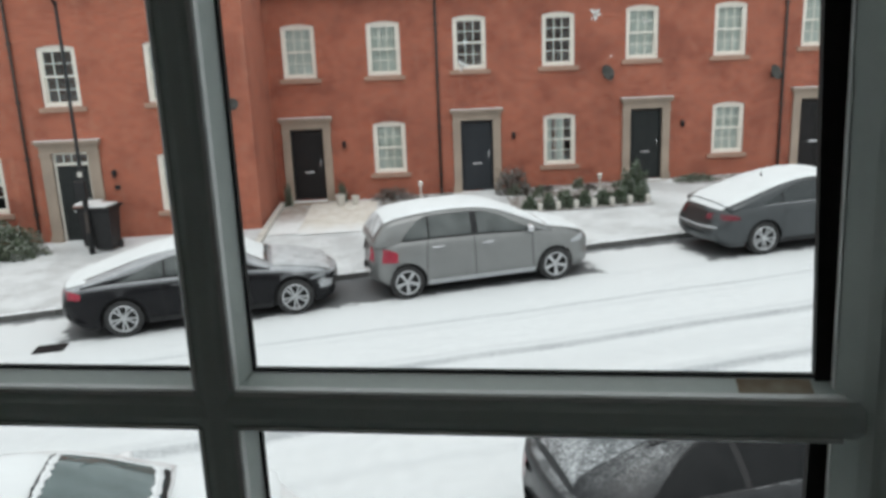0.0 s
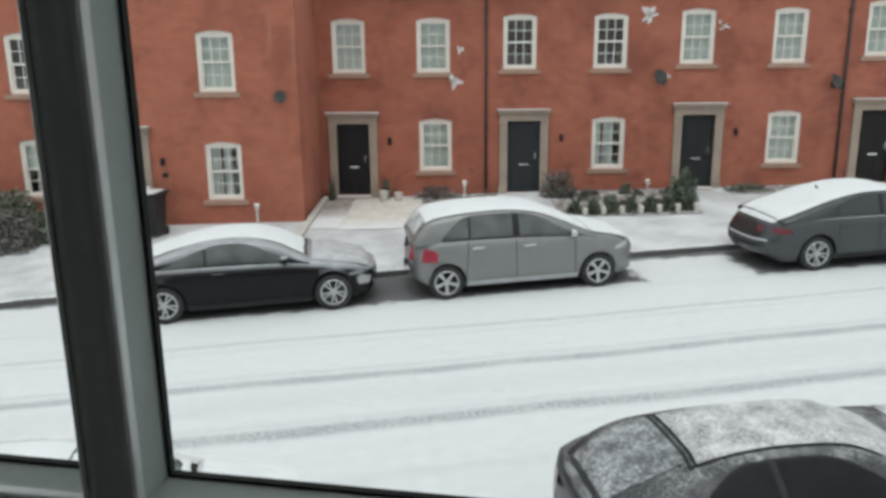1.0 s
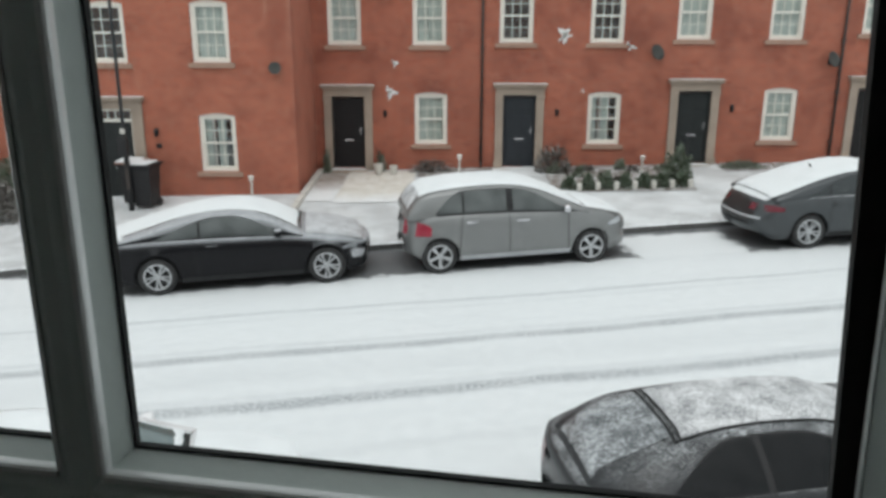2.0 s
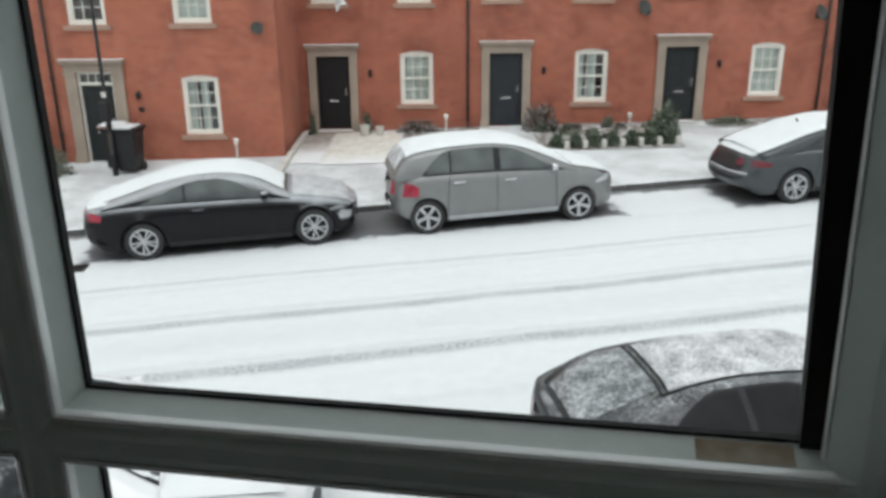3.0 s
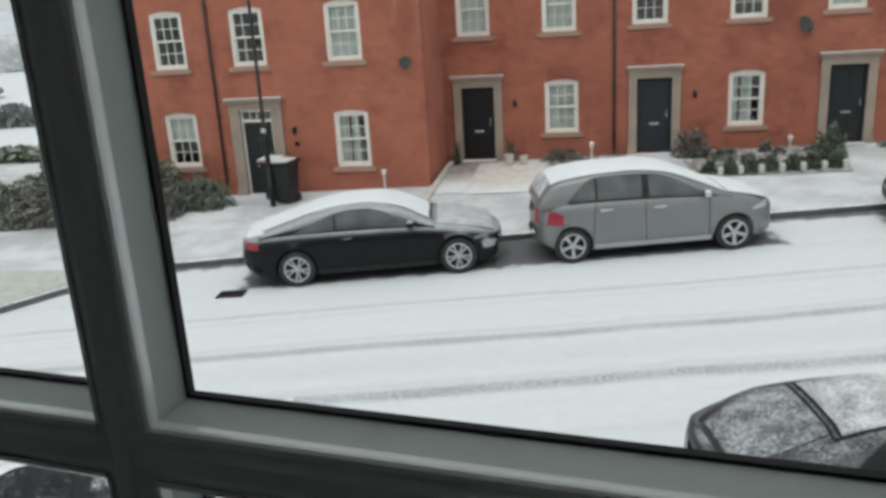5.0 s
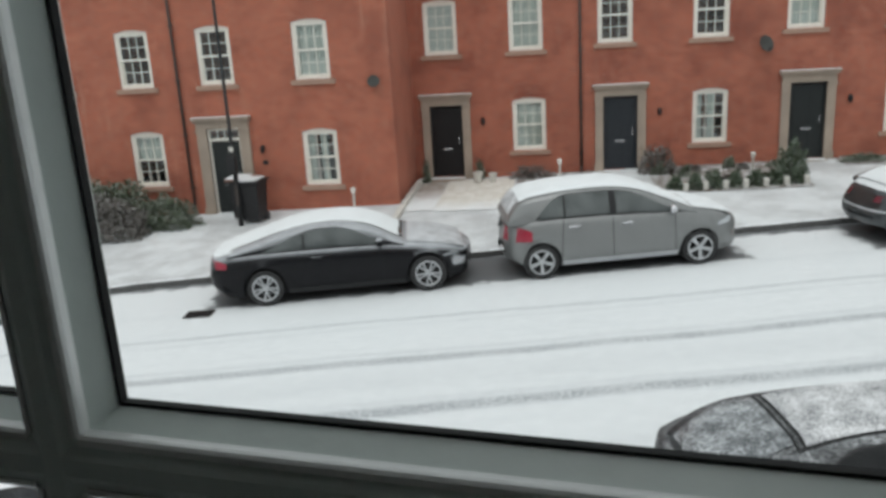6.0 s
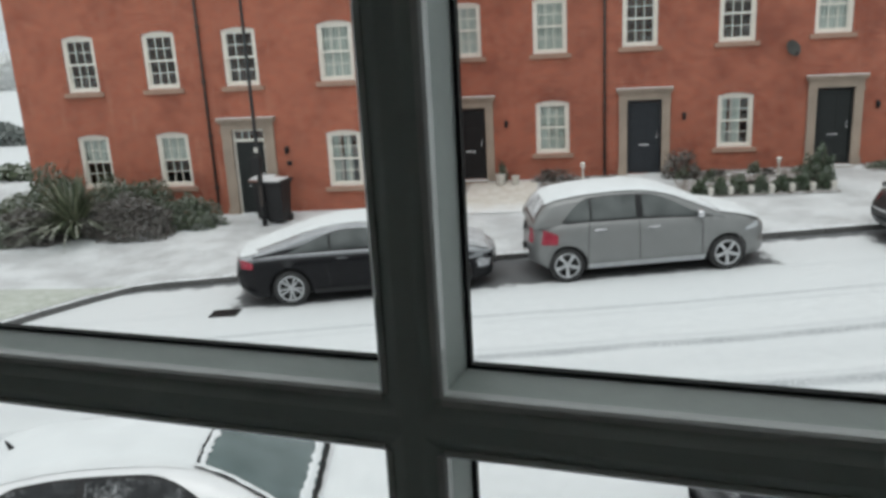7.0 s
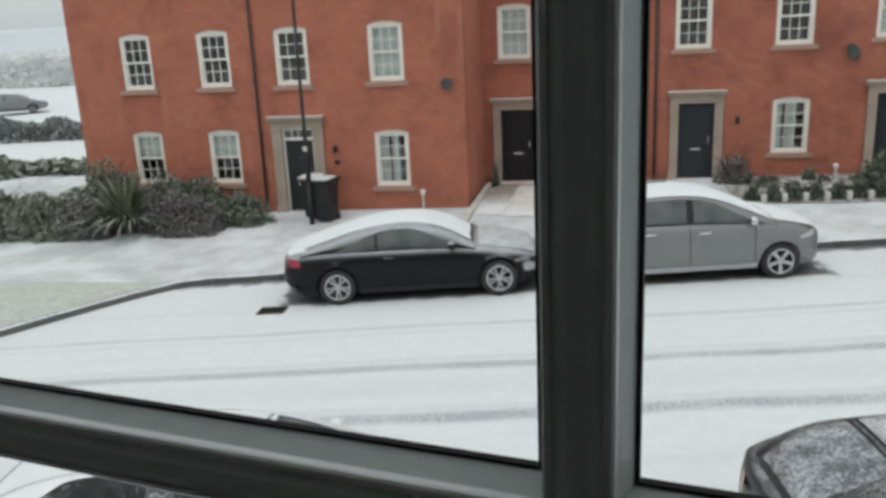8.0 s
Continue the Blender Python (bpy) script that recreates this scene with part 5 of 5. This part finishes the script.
car("hatchback", "dark hatchback finely dusted with snow beside the near kerb", parked(-1.48, -7.61, 0.0), dict(
    L=4.15, W=1.76, xr=0.72, xf=3.30, R=0.31, sill=0.20, seed=4, paint=PAINT_DARK, body_label="dark paint dusted with snow",
    top=[(0.11, 0.96), (0.20, 1.08), (0.52, 1.23), (0.84, 1.305), (1.25, 1.345), (1.7, 1.345), (2.15, 1.30), (2.55, 1.14), (2.95, 0.97)],
    belt=[(0.0, 0.88), (0.5, 0.95), (1.5, 0.94), (2.5, 0.91), (3.1, 0.89), (3.7, 0.80), (4.15, 0.64)],
    deck=[(0.0, 0.94), (0.4, 1.00), (2.9, 0.99), (3.2, 0.96), (3.7, 0.88), (4.0, 0.77), (4.15, 0.68)],
    tumble=0.96, lean=0.05, cabin=(0.11, 2.90), roof=(0.80, 2.10), glass_x=(0.55, 2.62), panes=[(0.62, 1.38), (1.44, 2.55)], rise_r=0.32, rise_f=0.42,
    seams=[(1.42, 1.38), (2.62, 2.58)], handles=[1.62], mirror=None, rear_round=0.22, tail=(0.03, 0.34, 0.66, 0.86), head=(3.62, 4.05, 0.54, 0.72), spokes=5, tuck_r=0.13,
    glass=DARK_SIDE_GLASS, roof_seam=True, rear_glass=GLASS_SNOWY, screen=GLASS_SNOWY, snow_mat=SNOW_FLECK, snow_roof=(0.84, 2.84), snow_bonnet=(3.15, 3.95), trim=BLACK_PLASTIC))

car("white_car", "white car under smooth snow with a cleared windscreen", parked(-7.74, -7.35, 0.0), dict(
    L=4.35, W=1.80, xr=0.80, xf=3.45, R=0.32, sill=0.20, seed=5, paint=PAINT_WHITE, body_label="white body",
    top=[(0.10, 1.02), (0.35, 1.22), (0.7, 1.40), (1.3, 1.50), (1.9, 1.51), (2.4, 1.465), (2.75, 1.34), (3.1, 1.14), (3.35, 1.00)],
    belt=[(0.0, 0.92), (0.5, 0.97), (1.5, 0.96), (2.6, 0.94), (3.2, 0.92), (3.9, 0.83), (4.35, 0.66)],
    deck=[(0.0, 0.98), (0.4, 1.03), (3.0, 1.02), (3.3, 0.99), (3.85, 0.91), (4.2, 0.80), (4.35, 0.70)],
    tumble=0.64, glass_high=0.90, cabin=(0.14, 3.30), roof=(0.72, 2.42), glass_x=(0.55, 3.0), panes=[(0.62, 1.62), (1.68, 2.92)], rise_r=0.26, rise_f=0.36,
    seams=[(1.66, 1.62), (2.96, 2.92)], handles=[1.3, 1.95], mirror=2.84, tail=(0.03, 0.36, 0.70, 0.90), head=(3.78, 4.25, 0.56, 0.76), spokes=5,
    glass=dusted("frosted_side_glass", (0.012, 0.014, 0.015), (0.03, 0.033, 0.036), 0.14, 0.3, upward=-0.5, grit=45, soft=0.25, spec=0.2), screen=TEAL_GLASS, snow_roof=(0.40, 2.44), snow_bonnet=(3.30, 4.15), aerial=0.9, screen_seal=True, mirror_mat=PAINT_WHITE, trim=BLACK_PLASTIC))
# ---- street furniture and plants ----
lamp = thing("street_lamp", "slim dark steel street lamp on the pavement", "street lamp", Matrix.Translation(on_pavement(-7.43, 17.95)))
part("pole", tube([(0, 0, -0.05), (0, 0, 1.3), (0, 0, 1.32), (0, 0, 5.6)], [0.062, 0.062, 0.046, 0.036], 16), BLACK_PLASTIC, lamp, smooth=True)
part("base_door", boxes(((-0.04, -0.068, 0.5), (0.04, -0.056, 1.0)), bevel=0.004), PIPE, lamp)
part("sign_band", boxes(((-0.055, -0.07, 1.80), (0.055, -0.062, 1.92)), bevel=0.003), POT, lamp, "small pale notice")
part("pole_box", boxes(((-0.12, -0.20, 1.30), (0.12, -0.062, 1.72)), bevel=0.03), BLACK_PLASTIC, lamp, "small dark box strapped to the pole")
part("bracket_arm", tube([(0, 0, 5.5), (0.0, -0.3, 5.75), (0.0, -0.7, 5.8)], 0.03), BLACK_PLASTIC, lamp)
part("lamp_head", boxes(((-0.11, -1.15, 5.75), (0.11, -0.65, 5.86)), bevel=0.03), BLACK_PLASTIC, lamp)


BIN_BROWN = material("brown_bin_lid", (0.20, 0.10, 0.075), (0.26, 0.15, 0.12), 0.6)


def wheelie_bin(x, y, turn, label, lid):
    b = thing("wheelie_bin", label, "bin", Matrix.Translation(on_pavement(x, y)) @ Matrix.Rotation(radians(turn), 4, "Z"), "bins by the door")
    bm = bmesh.new()
    lo = [(-0.21, -0.24), (0.21, -0.24), (0.21, 0.24), (-0.21, 0.24)]
    ring = [[bm.verts.new((px * k, py * k, z)) for px, py in lo] for k, z in ((0.92, 0.06), (1.0, 0.25), (1.2, 0.94), (1.28, 0.95), (1.28, 1.0))]
    for a, c in zip(ring, ring[1:]):
        for i in range(4):
            bm.faces.new((a[i], a[(i + 1) % 4], c[(i + 1) % 4], c[i]))
    bm.faces.new(ring[0])
    bm.faces.new(ring[-1])
    bmesh.ops.bevel(bm, geom=list(bm.edges), offset=0.012, segments=1, affect="EDGES")
    part("body", bm, BLACK_PLASTIC, b, "black plastic tub")
    part("lid", boxes(((-0.31, -0.34, 1.002), (0.31, 0.36, 1.055)), bevel=0.018), lid, b)
    part("snow", boxes(((-0.29, -0.325, 1.056), (0.21, 0.31, 1.085)), bevel=0.015), SNOW, b, "cap of snow")
    for sx in (-0.2, 0.2):
        part("wheel", lathe([(0.10, -0.03), (0.11, 0.0), (0.10, 0.03)], 16, "Y"), TYRE, b, m=Matrix.Translation((sx, 0.22, 0.10)) @ Matrix.Rotation(radians(90), 4, "Z"))
    part("handle_bar", tube([(-0.24, 0.37, 0.98), (0.24, 0.37, 0.98)], 0.016), BLACK_PLASTIC, b)


wheelie_bin(-7.58, 18.60, 4, "black wheelie bin capped with snow by the door", BIN_BROWN)
wheelie_bin(-7.16, 18.25, -5, "black wheelie bin capped with snow beside another", BLACK_PLASTIC)


def bollard_light(x, y):
    b = thing("bollard_light", "short garden light with a pale globe", "garden light", Matrix.Translation(on_pavement(x, y)), "garden lights")
    part("post", tube([(0, 0, -0.05), (0, 0, 0.52)], 0.028, 12), POT, b, "pale post")
    part("globe", lathe([(0.03, 0.50), (0.046, 0.52), (0.056, 0.55), (0.056, 0.60), (0.066, 0.605), (0.066, 0.62), (0.02, 0.645)], 16), GLOBE, b, "opal globe", smooth=True)


bollard_light(0.24, 20.7)
bollard_light(4.92, 20.2)
bollard_light(-4.75, 18.6)


def leaves(count, spread, size, rnd, shape=1.0, lift=0.0, hollow=0.55):
    """A crown of small bent leaves with an uneven outline."""
    bm = bmesh.new()
    sx, sy, sz = spread
    for _ in range(count):
        d = Vector((rnd.gauss(0, 1), rnd.gauss(0, 1), rnd.gauss(0, 1))).normalized()
        d.z = abs(d.z) if rnd.random() < 0.85 else d.z
        lump = 0.80 + 0.34 * noise.noise(d * 2.3 + Vector((sx * 7, sy * 3, sz * 11)))
        r = lump * (hollow + (1 - hollow) * rnd.random() ** 0.5)
        p = Vector((d.x * sx * r, d.y * sy * r, lift + max(d.z, -0.15) * sz * r))
        a = Vector((rnd.uniform(-1, 1), rnd.uniform(-1, 1), rnd.uniform(-0.4, 0.9))).normalized() + d * 0.6
        a.normalize()
        side = a.orthogonal().normalized()
        side.rotate(Matrix.Rotation(rnd.uniform(0, 6.28), 3, a))
        s = size * rnd.uniform(0.6, 1.3)
        v = [bm.verts.new(p + q) for q in (-side * s * 0.3 * shape, a * s * 0.55 + side * 0.02 * s, side * s * 0.3 * shape, -a * s * 0.5)]
        bm.faces.new((v[0], v[1], v[2], v[3]))
    return bm


def shrub(label, x, y, spread, count, size, mat, seed, group="", z=None, stems=9):
    rnd = random.Random(seed)
    p = on_pavement(x, y) if z is None else Vector((x, y, z))
    sh = thing("shrub", label, "shrub", Matrix.Translation(p), group)
    bm = bmesh.new()
    for _ in range(stems):
        a = rnd.uniform(0, 6.28)
        f = rnd.uniform(0.4, 0.85)
        tip = Vector((spread[0] * f * math.cos(a), spread[1] * f * math.sin(a), spread[2] * rnd.uniform(0.6, 0.95)))
        tube([(0.05 * math.cos(a), 0.05 * math.sin(a), -0.05), tip * 0.5 + Vector((0, 0, 0.05)), tip], [0.016, 0.010, 0.004], 5, bm)
    part("stems", bm, TWIG, sh)
    part("crown", leaves(count, spread, size, rnd), mat, sh)
    return sh


def blade_plant(label, x, y, count, length, seed):
    rnd = random.Random(seed)
    pl = thing("phormium", label, "plant", Matrix.Translation(on_pavement(x, y)))
    for k in range(6):
        bm = bmesh.new()
        for _ in range(count // 6):
            a, lean = rnd.uniform(0, 6.28), rnd.uniform(0.12, 1.20)
            n = length * rnd.uniform(0.65, 1.1)
            w = rnd.uniform(0.026, 0.055)
            d, s = Vector((math.cos(a), math.sin(a), 0)), Vector((-math.sin(a), math.cos(a), 0))
            prev = None
            for i in range(7):
                t = i / 6
                p = d * n * lean * (0.25 * t + 0.75 * t * t) + Vector((0, 0, n * (t * (1 - 0.30 * lean) - 0.42 * lean * lean * t * t * t))) + d * 0.12
                ww = w * (1 - t ** 3) + 0.002
                pair = [bm.verts.new(p - s * ww), bm.verts.new(p + Vector((0, 0, -0.35 * ww))), bm.verts.new(p + s * ww)]
                if prev:
                    bm.faces.new((prev[0], prev[1], pair[1], pair[0]))
                    bm.faces.new((prev[1], prev[2], pair[2], pair[1]))
                prev = pair
        part("leaf_fan", bm, BLADE, pl)


G = "frosted border shrubs"
shrub("dark evergreen shrub flecked with snow", -14.1, 17.0, (1.4, 1.0, 1.45), 9500, 0.10, LEAF_PALE, 11, G)
shrub("low brown twiggy shrub flecked with snow", -10.7, 17.35, (1.5, 0.8, 1.22), 9000, 0.075, LEAF_DRY, 12, G)
shrub("evergreen shrub flecked with snow", -11.2, 18.4, (1.6, 0.6, 1.45), 8500, 0.085, LEAF, 13, G)
shrub("low brown twiggy shrub flecked with snow", -13.1, 16.9, (1.1, 0.65, 1.15), 7000, 0.075, LEAF_DRY, 14, G)
shrub("dark evergreen shrub flecked with snow", -13.2, 18.3, (1.4, 0.8, 1.95), 7500, 0.085, LEAF, 15, G)
shrub("low shrub flecked with snow", -9.55, 18.1, (1.15, 0.65, 0.98), 6500, 0.07, LEAF, 16, G)
shrub("dark evergreen shrub flecked with snow", -15.7, 16.7, (1.2, 0.9, 1.25), 6000, 0.095, LEAF_PALE, 17, G)
shrub("low brown twiggy shrub flecked with snow", -16.6, 15.8, (1.3, 0.7, 1.0), 5000, 0.07, LEAF_DRY, 18, G)
shrub("dark evergreen shrub flecked with snow", -17.3, 18.4, (1.9, 1.0, 1.35), 7500, 0.09, LEAF, 19, G)
blade_plant("large phormium with long pale green leaves", -12.1, 17.35, 280, 1.70, 21)

# the border before the row: clipped dwarf shrubs, looser plants by the doors
for i in range(7):
    shrub("small dark clipped box shrub in a snowy border", 2.95 + 0.46 * i, 19.25 + 0.03 * i, (0.26, 0.22, 0.48), 950, 0.06, LEAF_GREEN, 40 + i, "box shrubs", stems=3)
    p = on_pavement(3.18 + 0.46 * i, 19.15 + 0.03 * i)
    st = thing("edging_block", "small pale block edging the border", "edging block", Matrix.Translation(p), "border edging")
    part("block", boxes(((-0.06, -0.07, -0.05), (0.06, 0.07, 0.20)), bevel=0.02), POT, st)
rnd_bed = random.Random(5)
for i in range(11):
    w = rnd_bed.uniform(0.18, 0.34)
    shrub("low winter plant flecked with snow in the border", 2.8 + 0.30 * i, rnd_bed.uniform(19.9, 21.5), (w, w * 0.8, rnd_bed.uniform(0.18, 0.42)), 380, 0.06, (LEAF, LEAF_DRY)[i % 2], 90 + i, "border plants", stems=8)
shrub("loose bare twiggy shrub beside the doorstep", 2.75, 21.3, (0.60, 0.40, 0.85), 1600, 0.06, LEAF_DRY, 61, "", stems=26)
shrub("small shrub by the doorstep", 5.75, 19.9, (0.45, 0.40, 1.0), 2000, 0.07, LEAF_GREEN, 62)
shrub("twiggy bush under the window", -0.55, 21.5, (0.70, 0.28, 0.42), 900, 0.06, LEAF_DRY, 63, "", stems=20)
shrub("low plants beside the step", 7.9, 21.4, (0.8, 0.3, 0.22), 900, 0.06, LEAF, 64)
shrub("slim shrub against the wall", -3.42, 21.65, (0.14, 0.14, 0.75), 420, 0.06, LEAF, 65)
shrub("slim shrub against the wall", -1.92, 21.65, (0.17, 0.15, 0.72), 480, 0.06, LEAF, 66)
for x, r, hh in ((-1.95, 0.13, 0.27), (-1.55, 0.11, 0.22)):
    pot = thing("plant_pot", "small pale plant pot by the front door", "plant pot", Matrix.Translation(on_pavement(x, 21.25)), "plant pots")
    part("pot", lathe([(r * 0.7, 0), (r, hh), (r * 1.08, hh), (r * 1.08, hh + 0.03), (r * 0.9, hh + 0.03), (r * 0.88, hh - 0.03)], 18), POT, pot, smooth=False)
    part("soil", lathe([(r * 0.8, hh - 0.06), (r * 0.87, hh - 0.02)], 18), SNOW, pot, "snow on the soil")

# ---- beyond the corner: hedges, open ground, far parked cars, hillside ----
def hedge(label, a, b, h, w, count, seed, z, mat=LEAF, leaf=1.0):
    rnd = random.Random(seed)
    a, b = Vector((*a, z)), Vector((*b, z))
    d = b - a
    hd = thing("hedge", label, "hedge", Matrix.Translation((a + b) / 2) @ Matrix.Rotation(math.atan2(d.y, d.x), 4, "Z"))
    bm = bmesh.new()
    for _ in range(count):
        x = rnd.uniform(-0.5, 0.5) * d.length
        hh = h * (0.85 + 0.3 * noise.noise((x * 0.6, seed, 0)))
        u = rnd.uniform(-1, 1)
        p = Vector((x, w / 2 * u * rnd.uniform(0.6, 1.1), hh * (rnd.random() ** 0.6)))
        q = Vector((rnd.uniform(-1, 1), rnd.uniform(-1, 1), rnd.uniform(-0.3, 1))).normalized()
        s, q = q.orthogonal().normalized() * 0.10 * leaf, q * leaf
        v = [bm.verts.new(p + k) for k in (-s, q * 0.22, s, -q * 0.18)]
        bm.faces.new(v)
    part("foliage", bm, mat, hd)
    bm = bmesh.new()
    for i in range(int(d.length / 1.2)):
        x = -d.length / 2 + 0.6 + 1.2 * i
        tube([(x, 0, -0.3), (x + 0.1, 0.05, h * 0.7)], [0.035, 0.015], 5, bm)
    part("stems", bm, TWIG, hd)


hedge("dark frosted hedge at the edge of the open ground", (-60.0, 31.0), (-15.5, 27.0), 1.5, 1.2, 9000, 71, -1.75)
hedge("hedge beyond the snowy grass, its leaf colour paled for haze", (-78.0, 50.0), (-18.0, 43.0), 1.7, 1.4, 12000, 72, -1.85, HAZE_LEAF)
bank = [[(x, y, z + 0.08 * math.sin(x * 0.11 + y * 0.07)) for x in range(-130, -9, 10)] for y, z in ((45.5, -2.3), (48, -1.2), (50.5, -0.42), (54, -0.25), (68, 0.7), (95, 1.5), (150, 2.0))]
hedge("trees along the far field, paled by haze put into their colour", (-120.0, 77.0), (-28.0, 70.0), 4.0, 3.0, 16000, 73, 0.7, HAZE_TREE, 1.8)
sheet("far_bank", bank, SNOW_FIELD, m=Matrix.Identity(4))
# snowy hill whose grey-blue colour already holds the haze before it
sheet("hillside", [[(x, y, z + 3.0 * math.sin(x * 0.021) + 2.0 * math.sin(x * 0.05 + 1)) for x in range(-420, 140, 20)] for y, z in ((150, -2), (190, 3.5), (240, 8.0), (300, 11.5), (420, 12.0))], material("haze_tinted_hill", (0.62, 0.65, 0.68), (0.50, 0.53, 0.56), 0.95, scale=0.03, fine=0.4), kind="structure", m=Matrix.Identity(4))
fence = thing("street_sign_post", "thin grey post on the snowy verge", "post", Matrix.Translation((-23.5, 40.0, -2.0)))
part("post", tube([(0, 0, -0.3), (0, 0, 2.6)], 0.05), DOOR_GREY, fence)
# body and glass share one grey, paled to stand for haze
FAR_CAR = dict(L=4.4, W=1.78, xr=0.80, xf=3.45, R=0.32, paint=HAZE_CAR, glass=HAZE_CAR, body_label="dark body",
    top=[(0.10, 1.02), (0.5, 1.25), (1.3, 1.46), (2.0, 1.46), (2.6, 1.34), (3.1, 1.12), (3.35, 0.99)], belt=[(0.0, 0.90), (1.5, 0.95), (3.2, 0.92), (4.4, 0.66)], deck=[(0.0, 0.97), (0.4, 1.02), (3.3, 0.99), (4.4, 0.70)],
    cabin=(0.14, 3.30), roof=(0.9, 2.42), glass_x=(0.55, 3.0), panes=[(0.62, 1.62), (1.70, 2.92)], seams=[(1.66, 1.62)], handles=[1.9], mirror=2.84, tail=(0.03, 0.36, 0.70, 0.90), head=(3.9, 4.3, 0.56, 0.72), spokes=5, seed=8, snow_bonnet=(3.3, 4.2))
car("far_car", "dark car under snow parked on the far bank", Matrix.Translation((-46.2, 50.6, -0.30)) @ Matrix.Rotation(radians(35), 4, "Z"), FAR_CAR)
